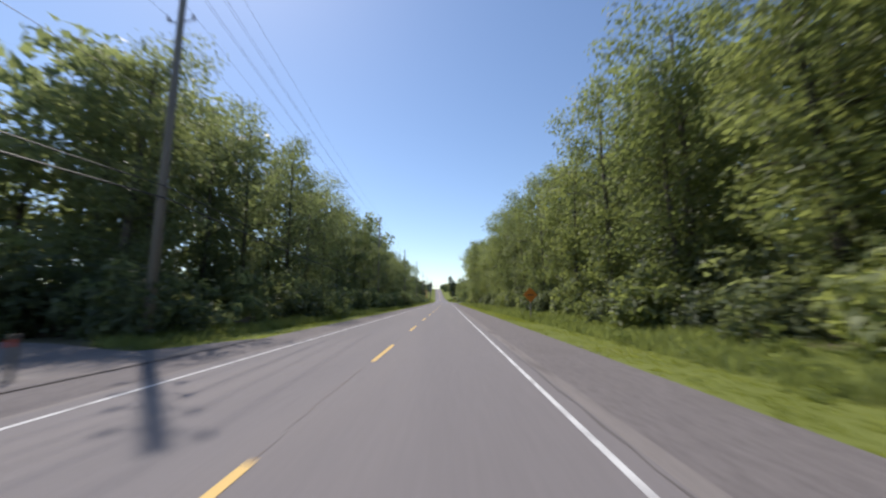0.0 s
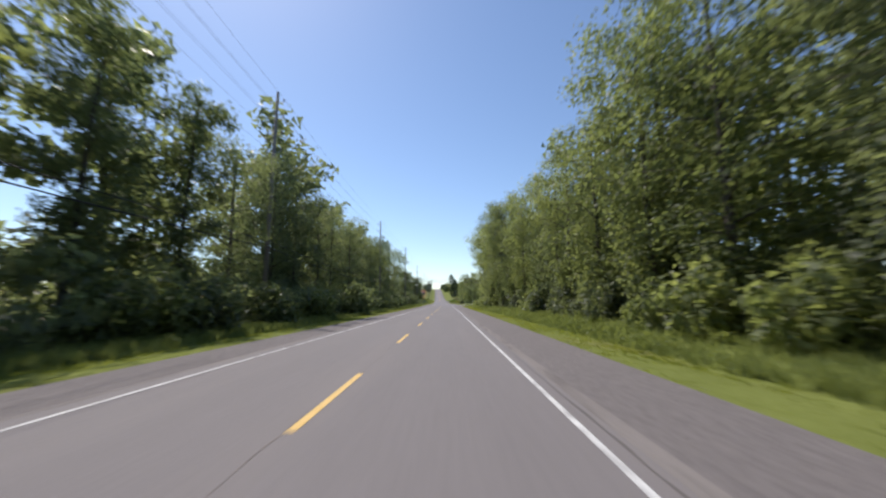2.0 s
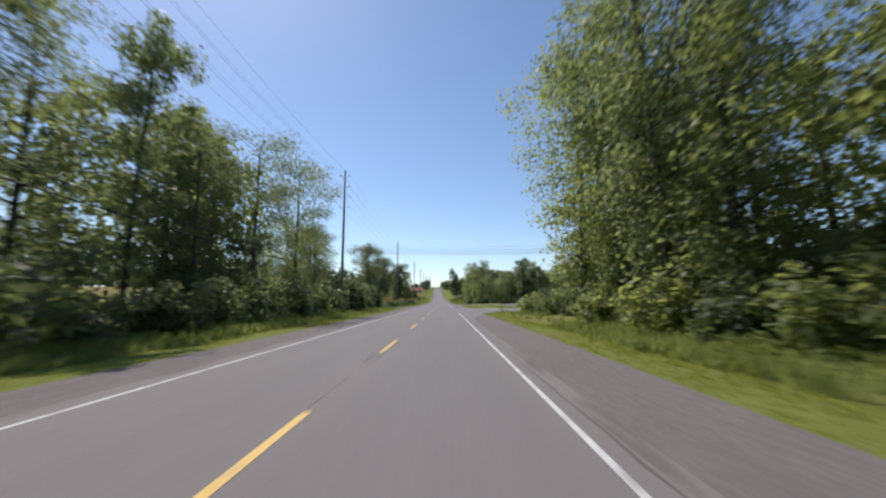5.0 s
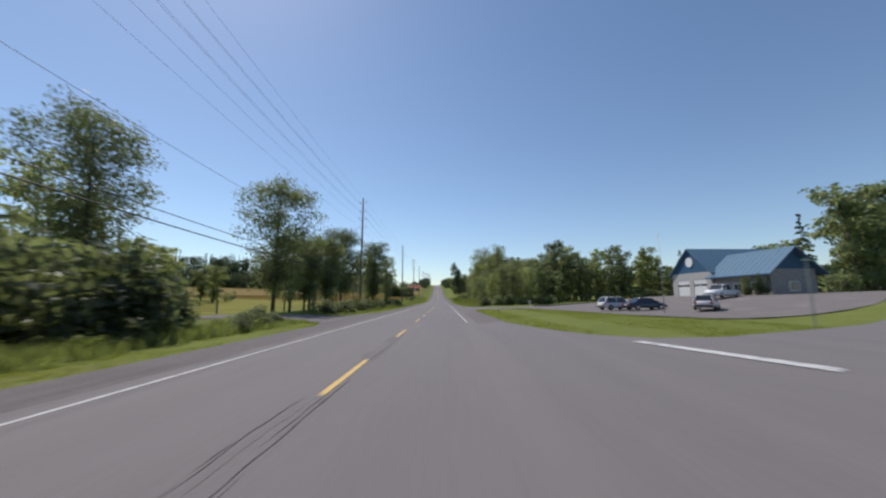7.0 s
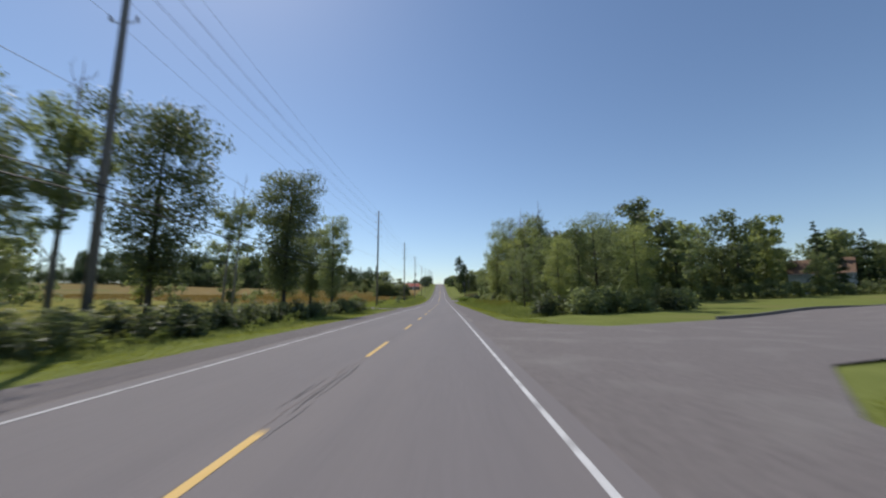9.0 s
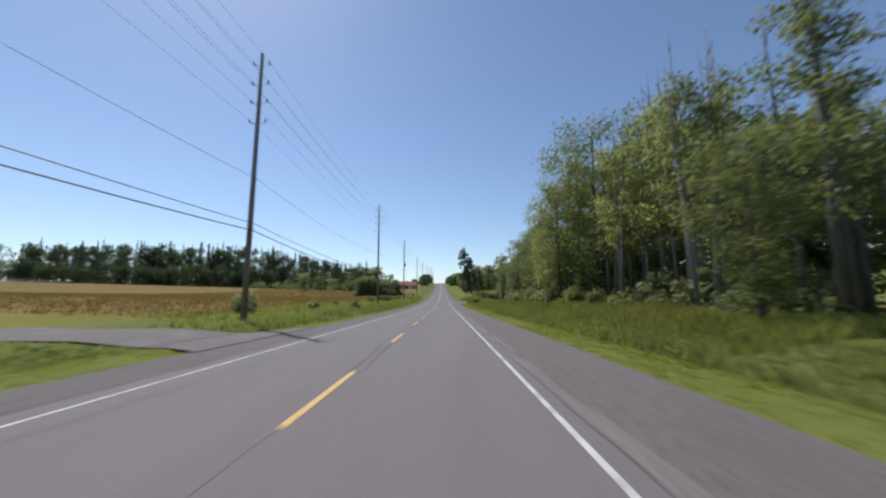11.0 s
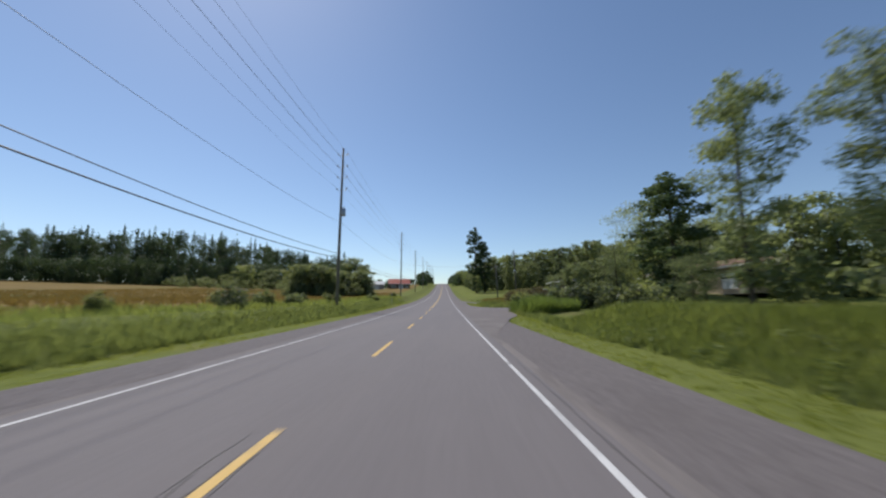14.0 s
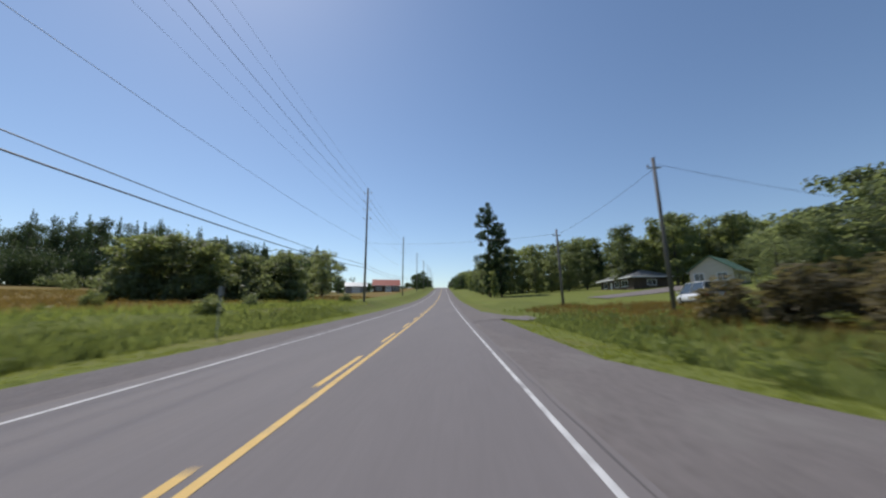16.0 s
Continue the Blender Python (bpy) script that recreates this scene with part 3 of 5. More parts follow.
# ---- power line ----
POLE_X = -14.2
POLE_OFF = {15.2: -12.6, 80: -15.4, 133: -15.6, 175: -14.4, 240: -15.0, 300: -14.0, 347: -13.3, 394: -13.3, 462: -13.8}
POLES = [-38, 15.2, 80, 133, 175, 240, 300, 347, 394, 462, 522, 585, 650, 715, 780, 845, 910]
LEVELS = (19.3, 17.7, 16.2, 14.6)


def utility_pole(height=20.2, levels=LEVELS, label="tall weathered wooden power pole beside the road"):
    root = thing("utility_pole", pose(0, -900, -50), label, "utility pole", "power poles along the road")
    v, f = tube([(0, 0, -0.6), (0, 0, height * 0.5), (0, 0, height)], [0.21, 0.17, 0.12], 12)
    part("shaft", mesh_of("shaft", v, f, M["pole_wood"], True), None, root)
    for z in levels:
        for s in (-1, 1):
            bracket = part("bracket", mesh_of("bracket", *tube([(s * 0.1, 0, z - 0.12), (s * 0.62, 0, z)], 0.03, 5), M["steel"]), None, root)
            pieces = [tube([(s * 0.62, 0, z + 0.04 * i), (s * 0.62, 0, z + 0.04 * i + 0.02)], 0.075 - 0.004 * i, 8) for i in range(6)]
            pieces.append(tube([(s * 0.62, 0, z - 0.02), (s * 0.62, 0, z + 0.27)], 0.035, 6))
            part("insulator", mesh_of("insulator", *join(pieces), M["porcelain"], True), None, bracket)
    part("neutral_bracket", mesh_of("neutral_bracket", *tube([(0.1, 0, 10.2), (0.3, 0, 10.2)], 0.04, 5), M["steel"]), None, root)
    for z in (6.5, 5.98):
        part("cable_clamp", mesh_of("cable_clamp", *tube([(0.1, 0, z), (0.28, 0, z)], 0.05, 6), M["steel"]), None, root)
    part("ground_wire", mesh_of("ground_wire", *tube([(0.17, 0.09, 0), (0.13, 0.06, 14)], 0.012, 4), M["conductor"]), None, root)
    return root


proto_pole = utility_pole()
pole_base = []
for y in POLES:
    x = POLE_OFF.get(y, POLE_X)
    z = ground_z(x, y)
    pole_base.append(Vector((x, y, z)))
    copy_thing(proto_pole, pose(x, y, z, rnd.uniform(-0.4, 0.4), rnd.uniform(-0.4, 0.4), rnd.uniform(-4, 4)))
# a transformer can on one pole
can = thing("transformer", pose(-12.85, 394, ground_z(-13.3, 394) + 11.6), "grey steel transformer can hanging on a pole", "transformer")
part("tank", mesh_of("tank", *tube([(0, 0, -0.5), (0, 0, -0.42), (0, 0, 0.45), (0, 0, 0.5)], [0.22, 0.27, 0.27, 0.2], 14), M["steel"], True), None, can)
part("bushing", mesh_of("bushing", *tube([(0.05, 0, 0.5), (0.05, 0, 0.75)], 0.05, 8), M["porcelain"]), None, can)
part("hanger", box(-0.34, -0.2, -0.06, 0.06, -0.2, 0.2, 0.01), M["steel"], can)


def sagging(a, b, sag, n=12):
    return [a.lerp(b, i / n) - Vector((0, 0, 4 * sag * (i / n) * (1 - i / n))) for i in range(n + 1)]


def long_wire(dx, z, radius, sag, material, label, group, shift=()):
    pts = []
    for a, b in zip(pole_base, pole_base[1:]):
        za, zb = z + dict(shift).get(a.y, 0), z + dict(shift).get(b.y, 0)
        pts += sagging(a + Vector((dx, 0, za)), b + Vector((dx, 0, zb)), sag)[:-1]
    tagged(new("overhead_wire", mesh_of("overhead_wire", *tube(pts, radius, 4), material)), label, "overhead wire", group)


for z in LEVELS:
    for s in (-1, 1):
        if z < 15 and s > 0:
            continue
        long_wire(s * 0.62, z + 0.28, 0.010, 0.8, M["conductor"], "thin bare power conductor strung between wooden poles", "power conductors")
long_wire(0.3, 10.2, 0.014, 0.9, M["conductor"], "bare neutral wire strung between wooden poles", "power conductors")
long_wire(0.28, 6.5, 0.024, 0.7, M["wire"], "black telephone cable strung between wooden poles", "telephone cables", ((300, 0.4), (394, -0.2), (462, -0.2)))
long_wire(0.28, 5.98, 0.034, 0.8, M["wire"], "thick black telephone cable strung between poles", "telephone cables", ((300, 0.4), (394, -0.2), (462, -0.2)))

# wires that cross the road by the junction, to a pole among the trees
corner = thing("utility_pole", pose(19.5, 175.5, ground_z(19.5, 175.5)), "weathered wooden pole among roadside trees", "utility pole")
part("shaft", mesh_of("shaft", *tube([(0, 0, -0.5), (0, 0, 10.2)], [0.17, 0.12], 10), M["pole_wood"], True), None, corner)
part("crossarm", box(-0.06, 0.06, -0.9, 0.9, 9.2, 9.32, 0.01), M["pole_wood"], corner)
for dz, dy, r in ((9.2, -0.5, 0.012), (8.85, -0.2, 0.018), (8.65, 0.1, 0.014), (8.4, 0.3, 0.024), (8.15, 0.5, 0.014)):
    a, b = Vector((POLE_X, 175 + dy * 0.3, dz)), Vector((19.5, 175.5 + dy, dz - 0.1))
    tagged(new("crossing_wire", mesh_of("crossing_wire", *tube(sagging(a, b, 0.35, 16), r, 4), M["wire"])), "dark cable strung across the road between poles", "overhead wire", "crossing cables")

# small service poles near the houses
small = []
for x, y, h in ((14.2, 423, 10.2), (12.9, 440, 8.6)):
    root = thing("service_pole", pose(x, y, ground_z(x, y), 0, -2.0, 0), "slim wooden service pole in the grass", "utility pole", "service poles")
    part("shaft", mesh_of("shaft", *tube([(0, 0, -0.5), (0, 0, h)], [0.15, 0.10], 10), M["pole_wood"], True), None, root)
    part("bracket", box(-0.45, 0.45, -0.04, 0.04, h - 0.75, h - 0.66, 0.01), M["steel"], root)
    part("insulator", mesh_of("insulator", *tube([(-0.4, 0, h - 0.66), (-0.4, 0, h - 0.46)], 0.05, 8), M["porcelain"]), None, root)
    small.append(Vector((x, y, ground_z(x, y) + h - 0.5)))
for a, b, sag in ((small[0], small[1], 0.3), (small[1], pole_base[9] + Vector((0.2, 0, 10.2)), 0.6), (small[0], Vector((40, 425, ground_z(40, 425) + 4.6)), 0.4)):
    tagged(new("service_wire", mesh_of("service_wire", *tube(sagging(a, b, sag), 0.014, 4), M["wire"])), "thin dark service wire to the houses", "overhead wire", "service wires")

# ---- side road, lot and driveways ----
def apron(name, near, far, xs, material, label, lift, rows=10):
    """A surface laid on the land between two edges given as y over x."""
    vs, fs = [], []
    for x in xs:
        a, b = between(x, near), between(x, far)
        for k in range(rows + 1):
            y = a + (b - a) * k / rows
            vs.append((x, y, ground_z(x, y) + lift))
    for i in range(len(xs) - 1):
        for k in range(rows):
            a = i * (rows + 1) + k
            q = (a, a + rows + 1, a + rows + 2, a + 1)
            fs.append(q)
    return tagged(new(name, mesh_of(name, vs, fs, material)), label, name.replace("_", " "), kind="structure")


fine = [1.58, 2.4, 3.2] + [3.9 + 0.35 * i for i in range(26)]
apron("side_road", SIDE_NEAR, SIDE_FAR, fine + [13.5, 15, 17, 20, 23, 27, 32, 38, 45, 55, 70, 90], M["asphalt"], "grey asphalt side road opening into the main road", 0.034, 24)
apron("parking_lot", LOT_NEAR, LOT_FAR, fine + [14.5, 16, 17.5, 20, 22, 25, 28, 31, 34, 38, 42, 46, 50, 55, 60, 70], M["lot"], "pale gravel and asphalt lot before the hall", 0.032, 24)
apron("house_driveway", HOME_NEAR, HOME_FAR, fine + [14, 17, 20, 25, 30, 36], M["lot"], "gravel driveway leading to the bungalow", 0.034, 14)
apron("ranch_driveway", RANCH_NEAR, RANCH_FAR, [1.9, 2.4, 3.2, 3.9, 4.6, 5.5, 6.2, 7, 8], M["lot"], "pale gravel driveway mouth beside the road", 0.04, 10)
apron("gravel_court", COURT_NEAR, COURT_FAR, [26 + 2 * i for i in range(13)], M["lot"], "pale gravel court before the low house", 0.05, 6)
apron("farm_driveway", FARM_NEAR, FARM_FAR, [-40, -30, -22, -18, -15] + [-14 + 0.4 * i for i in range(17)], M["lot"], "pale gravel driveway entering the woods", 0.045, 8)
apron("field_entrance", ENTRY_NEAR, ENTRY_FAR, [-22, -18, -15] + [-14 + 0.4 * i for i in range(17)], M["shoulder"], "brown gravel field entrance by the trees", 0.04, 8)
apron("field_entrance", GATE_NEAR, GATE_FAR, [-22, -18, -15] + [-14 + 0.4 * i for i in range(17)], M["lot"], "gravel field entrance beside a pole", 0.045, 6)

# stop bar and centre line of the side road
side = lambda x, y: Vector((x, y, ground_z(x, y) + 0.055))
bar = [side(6.5, 188.0), side(7.0, 188.2), side(8.45, 183.0), side(7.95, 182.7)]
mid = [bar[0].lerp(bar[3], 0.5), bar[1].lerp(bar[2], 0.5)]
tagged(new("stop_line", mesh_of("stop_line", bar + mid, [(0, 4, 5, 1), (4, 3, 2, 5)], M["white_line"])), "white painted stop line across the side road", "road marking", kind="structure")
cl = [(9.2 + 4 * i, 182.8 + 4 * i * 0.595) for i in range(12)]
vs = []
for x, y in cl:
    vs += [side(x, y - 0.07), side(x, y + 0.07)]
tagged(new("side_centre_line", mesh_of("side_centre_line", vs, [(2 * i, 2 * i + 2, 2 * i + 3, 2 * i + 1) for i in range(11)], M["faded_yellow"])), "faded yellow centre line of the side road", "road marking", kind="structure")

# kerb along the far side of the lot
M["kerb"] = shade("kerb concrete", (0.12, 0.115, 0.11), (0.24, 0.23, 0.22), 1.5, 0.9, 0.5, 20)
kerb = thing("kerb", pose(0, 0, 0), "low dark kerb edging the gravel lot", "kerb", kind="structure")
pts = [(18.6 + 1.9 * i) for i in range(15)]
for a, b in zip(pts, pts[1:]):
    pa, pb = Vector((a, between(a, LOT_FAR) + 0.1, 0)), Vector((b - 0.02, between(b, LOT_FAR) + 0.1, 0))
    pa.z, pb.z = ground_z(*pa.xy), ground_z(*pb.xy)
    n = Vector((-(pb - pa).y, (pb - pa).x, 0)).normalized() * 0.16
    up = Vector((0, 0, 0.24))
    v = [pa, pb, pb + n, pa + n, pa + up, pb + up, pb + n + up, pa + n + up]
    part("kerb_stone", mesh_of("kerb_stone", v, [(3, 2, 1, 0), (4, 5, 6, 7), (0, 1, 5, 4), (1, 2, 6, 5), (2, 3, 7, 6), (3, 0, 4, 7)], M["kerb"]), None, kerb)

# the worn joint along the middle of the road, with fine cracks opening beside it
M["joint"] = shade("worn joint", (0.165, 0.137, 0.126), (0.19, 0.163, 0.153), 3.0, 0.9, 0.5, 40, stains=((0.115, 0.098, 0.092), 1.5, 0.55, 0.66))
crack_rnd = random.Random(3)


def crack(x, y0, y1, w0, w1, wander, lift):
    pts, y, home = [], y0, x
    while y < y1:
        pts.append((x, y))
        y += crack_rnd.uniform(0.12, 0.35)
        x += crack_rnd.uniform(-wander, wander) + (home - x) * 0.15
    if len(pts) < 2:
        return [], []
    vs = []
    for i, (x, y) in enumerate(pts):
        w = crack_rnd.uniform(w0, w1) * min(1, 0.25 + 0.5 * i, 0.25 + 0.5 * (len(pts) - 1 - i))
        vs += [(x - w, y, road_z(y) + lift), (x + w, y, road_z(y) + lift)]
    return vs, [(2 * i, 2 * i + 1, 2 * i + 3, 2 * i + 2) for i in range(len(pts) - 1)]


pieces, y = [], -4.0
while y < 400:
    n = crack_rnd.uniform(1.2, 5.0)
    pieces.append(crack(-2.0 + crack_rnd.uniform(-0.03, 0.03), y, y + n, 0.004, 0.013, 0.018, 0.003))
    y += n + crack_rnd.uniform(0.0, 1.8 + 0.006 * max(0, y - 200)) ** 2
tagged(new("road_joint", mesh_of("road_joint", *join(pieces), M["joint"])), "worn brownish joint between the two lanes", "road joint", kind="structure")
for y0, n, span in ((44, 4, 6), (84, 4, 6), (104, 6, 8), (133, 5, 6), (152, 5, 6), (165, 9, 9), (174, 12, 9), (183, 11, 9), (196, 8, 7), (228, 8, 8), (262, 6, 7), (282, 8, 8), (294, 11, 9), (303, 12, 9), (330, 4, 6), (352, 4, 5), (376, 8, 7)):
    pieces = []
    for k in range(n):
        a = y0 + crack_rnd.uniform(0, span * 0.6)
        off = crack_rnd.choice((-1, 1)) * crack_rnd.uniform(0.05, 0.27)
        pieces.append(crack(-2.0 + off, a, a + crack_rnd.uniform(0.8, span * 0.45), 0.004, 0.012, 0.022, 0.006 + 0.0004 * k))
    tagged(new("asphalt_crack", mesh_of("asphalt_crack", *join(pieces), M["tar"])), "fine dark cracks beside the road joint", "road crack", "asphalt cracks", "structure")

# loose stones on the gravel shoulders
stone_rnd = np.random.default_rng(19)
vs, fs = [], []
for i in range(15000):
    y = stone_rnd.uniform(0, 430)
    x = stone_rnd.uniform(1.95, RIGHT_EDGE + 0.3) if i % 3 else stone_rnd.uniform(LEFT_EDGE - 0.2, -5.8)
    r, a, o = stone_rnd.uniform(0.008, 0.026), stone_rnd.uniform(0, 6.28), len(vs)
    z = max(ground_z(x, y), road_z(y) - 0.035)
    for k in range(4):
        q = a + k * 1.57 + stone_rnd.uniform(-0.3, 0.3)
        vs.append((x + math.cos(q) * r, y + math.sin(q) * r, z - 0.01))
    vs.append((x, y, z + r * 0.9))
    fs += [(o, o + 1, o + 4), (o + 1, o + 2, o + 4), (o + 2, o + 3, o + 4), (o + 3, o, o + 4)]
M["pebble"] = shade("loose stones", (0.13, 0.12, 0.115), (0.32, 0.30, 0.28), 3.0, 0.9, island=0.6)
tagged(new("loose_gravel", mesh_of("loose_gravel", vs, fs, M["pebble"])), "loose grey stones on the gravel shoulders", "gravel", kind="stuff")

# ---- planting beyond the woods ----
for x, y, h in ((13.6, 20, 19), (14.2, 12.5, 18), (13.6, 72, 21), (11.0, 122.5, 21.5), (12.0, 156.5, 23.5), (12.6, 148, 22.5)):
    tree(ASHES, x, y, h, 1.0, group="woodland trees")
# overgrown hedge after the left woodland
for x, y, h in ((-14.5, 177, 5.2), (-17, 179, 6.0), (-14.2, 181, 5.0), (-17.5, 184, 5.6), (-14.0, 186, 4.8), (-17, 188.5, 5.2), (-13.9, 190, 4.4), (-16.5, 192, 4.2), (-14.0, 193.2, 2.8), (-20, 181, 6), (-20.5, 188, 5)):
    shrub(rnd.choice((0, 0, 1)), x, y, h, 1.0, "tall overgrown hedge bush covered in vines", "overgrown hedge")
for x, y, h in ((-11.4, 196, 1.2), (-12.3, 199, 1.4), (-12, 188, 1.3), (-10.7, 194.2, 0.9), (-11.2, 197.8, 0.85), (-12.4, 201.4, 0.9)):
    shrub(0, x, y, h, 1.4, group="roadside shrubs")
tree(OVALS, -29.8, 204, 18.0, 1.0, "big rounded ash tree in the field")
tree(MAPLES, -48, 216, 19, 0.9, "big rounded maple tree in the field")
tree(POPLARS, -37, 211, 13, 1.1)
# the row of trees with clear trunks along the hay field
for y, h, kind in ((217, 16.2, OVALS), (221.5, 11, POPLARS), (226, 10, OVALS), (229, 11, POPLARS), (236, 12, OVALS), (241, 9.5, POPLARS), (280, 12.5, OVALS)):
    tree(kind, -20.2 + rnd.uniform(-0.7, 0.7), y, h, {217: 1.0, 236: 1.2}.get(y, 1.1), "field-edge tree with a clear bare trunk", "field-edge trees")
for x, y, h, w, kind in ((-21.6, 251.0, 16.8, 1.1, OVALS), (-17.2, 263.5, 15.8, 1.1, OVALS), (-19.4, 268.5, 13, 1.1, POPLARS), (-15.4, 274.5, 13.5, 1.0, POPLARS)):
    tree(kind, x, y, h, w, "field-edge tree with a clear bare trunk", "field-edge trees")
for x, y, h in ((-21.5, 224, 13.5), (-20.8, 231.5, 15.5), (-21.3, 234, 12), (-20.2, 243.5, 16.5), (-21, 239.5, 14), (-20.5, 258.5, 14.8), (-16.2, 276.5, 14)):
    tree(SNAGS, x, y, h, 1.0, group="field-edge trees")
for k in range(32):
    y = 214.5 + k * 2.1
    shrub(0, -13.2 + rnd.uniform(-0.5, 0.5), y, rnd.uniform(1.3, 1.9), 1.45, "low dark shrub in the ditch", "ditch shrubs")
# scattered shrubs on the left bank
for x, y, h, i in ((-12.8, 327, 1.5, 2), (-22, 315, 2.4, 1), (-19, 309, 1.8, 0), (-17, 322, 1.2, 1), (-18, 334, 1.1, 2), (-16.5, 352, 1.0, 2), (-17.5, 361, 1.3, 0), (-19, 369, 1.3, 1)):
    shrub(i, x, y, h, rnd.uniform(0.9, 1.3), group="field shrubs")
for x, y, h, i in ((-16.2, 377, 2.0, 0), (-17, 384, 1.7, 1), (-19, 383, 1.7, 0), (-21, 390, 1.5, 0), (-18, 391, 1.3, 1), (-23, 386, 1.7, 2), (-16.6, 389.5, 1.4, 0), (-18.5, 394, 1.4, 1), (-20, 398, 1.5, 0), (-16, 402, 1.6, 1), (-18, 410, 1.2, 2), (-22, 405, 1.4, 0), (-14.8, 455, 1.5, 1), (-17, 432, 1.5, 2), (-25, 425, 1.4, 1), (-13.5, 421, 1.2, 1)):
    shrub(i, x, y, h, rnd.uniform(0.9, 1.3), group="field shrubs")
# right: corner trees by the junction
for x, y, h in ((18.5, 171.5, 13), (19.5, 166, 14), (24, 171, 15), (30, 175, 13), (18, 161, 16), (25, 164, 17), (36, 177, 12)):
    tree(rnd.choice((ASHES, MAPLES)), x, y, h, 1.0)
for x, y, h in ((12.8, 171.5, 0.9), (15.5, 174, 1.3), (18.5, 176.2, 1.9), (22, 178.5, 1.6), (26, 180.5, 1.6)):
    shrub(1, x, y, h, 1.3, group="junction bushes")
tree(POPLARS, 23.5, 179.6, 15.5, 1.0, "airy poplar at the junction's corner")
tree(ASHES, 27, 181.5, 12.5, 1.0, "feathery ash tree at the junction's corner")
for x, y, h in ((19.3, 176.8, 2.3), (21.4, 178.2, 2.2), (24.2, 179.6, 2.4)):
    shrub(1, x, y, h, 1.2, group="junction bushes")
# clump past the lot
for x, y, h in ((11.5, 262, 7.5), (14.5, 264, 9.5), (17.5, 267, 11), (20, 263, 9), (22.5, 270, 10), (12.5, 270, 9), (16, 276, 10), (12, 280, 9), (26, 274, 10), (30, 270, 9), (11.8, 289, 8)):
    tree(rnd.choice((MAPLES, ASHES, POPLARS)), x, y, h, 1.15, group="clump by the lot")
for x, y, h in ((10.2, 259.5, 2.4), (12.5, 258.5, 2.8), (15.5, 260, 3), (19, 261, 2.6), (23, 264, 2.6), (27, 267, 2.8)):
    shrub(rnd.choice((0, 2)), x, y, h, 1.3, group="bushes by the lot")
for k in range(26):
    x = 34 + k * 4.2
    tree(rnd.choice((MAPLES, MAPLES, ASHES, SPRUCES if k > 13 else MAPLES)), x, 292 + 0.25 * x + rnd.uniform(-6, 6), rnd.choice((10, 13, 16, 19)) + rnd.uniform(-1, 1.5), 1.05, group="woods behind the lot")
    tree(rnd.choice((MAPLES, MAPLES, ASHES)), x + 2, 302 + 0.25 * x + rnd.uniform(-4, 8), rnd.uniform(12, 20), 1.05, group="woods behind the lot")
    THICKET += [(x, 284 + 0.25 * x + rnd.uniform(-3, 3), rnd.uniform(2.5, 4)), (x + 2, 286 + 0.25 * x + rnd.uniform(-3, 3), rnd.uniform(2.5, 4))]
tree(MAPLES, 80, 262, 13.5, 1.6, "broad round maple tree behind the hall")
for w in (11.9, 14.3):
    x, y = 42.2 + 0.07 * w, 239.4 - 0.998 * w
    shrub(0, x, y, 3.2, 0.42, "dark clipped upright cedar by the entrance", "entrance cedars")
tree(SPRUCES, 86, 262, 20, 0.8)
for k in range(10):
    tree(MAPLES, 81 + k * 4.5, 247 + k * 2.6, rnd.uniform(17, 23), 1.2, group="trees behind the hall")
    THICKET += [(66 + k * 3.4, 237 + k * 2.6, 3.4), (67.7 + k * 3.4, 238.3 + k * 2.6, 3.2)]
# right woods of the second half
for k in range(12):
    y = 292 + k * 5.4
    tree(SAPLINGS if k < 4 else rnd.choice((MAPLES, MAPLES, ASHES)), 16.8 + rnd.uniform(-1, 1), y, rnd.uniform(16, 21) - 6.5 * ease(y, 321, 329), 1.0, group="roadside woods")
    tree(SAPLINGS if k < 3 else rnd.choice((ASHES, POPLARS, MAPLES)), 22.5 + rnd.uniform(-1.5, 1.5), y + 2, rnd.uniform(17, 22) - (3 if k < 3 else 0) - 8 * ease(y, 321, 330), 1.0, group="roadside woods")
    shrub(rnd.choice((0, 1, 2)), 13.6 + rnd.uniform(-0.6, 0.6), y + 1, rnd.uniform(1.5, 2.8), 1.3, group="roadside woods bushes")
for x, y, h in ((13.8, 319, 15.5), (14.3, 325, 13.5)):
    tree(ASHES, x, y, h, 1.05, group="roadside woods")
for k in range(15):
    tree(rnd.choice((ASHES, MAPLES)), 28 + rnd.uniform(-2, 2), 286 + k * 5.4, rnd.uniform(12, 17), 1.2, group="roadside woods")
    THICKET += [(19 + rnd.uniform(-1, 1), 290 + k * 5.4, 3.6), (16.5 + rnd.uniform(-1, 1), 292.5 + k * 5.4, 3.0)]
tree(MAPLES, 15.2, 350, 13.5, 1.05, "full dark green maple at the meadow's edge")
tree(MAPLES, 20.5, 356, 13.5, 1.0)
for x, y, h in ((16.6, 359.5, 10), (20.5, 362, 11), (24, 359, 12.5), (19, 353, 14)):
    tree(MAPLES, x, y, h, 1.1, group="meadow trees")
for x, y, h in ((15.2, 297, 17), (18.6, 300, 19), (15.0, 304.5, 18), (19.4, 307, 17), (21.5, 296, 16)):
    tree(SAPLINGS, x, y, h, 1.0, group="aspen stand")
tree(POPLARS, 14.7, 368, 12.5, 0.95, "slender airy tree above the meadow")
tree(MAPLES, 15.6, 373.5, 3.6, 1.5)
tree(PINES, 27.4, 394, 16.5, 1.65, "broad dark pine tree with layered boughs on the lawn")
tree(POPLARS, 17.0, 363.5, 11.5, 0.9)
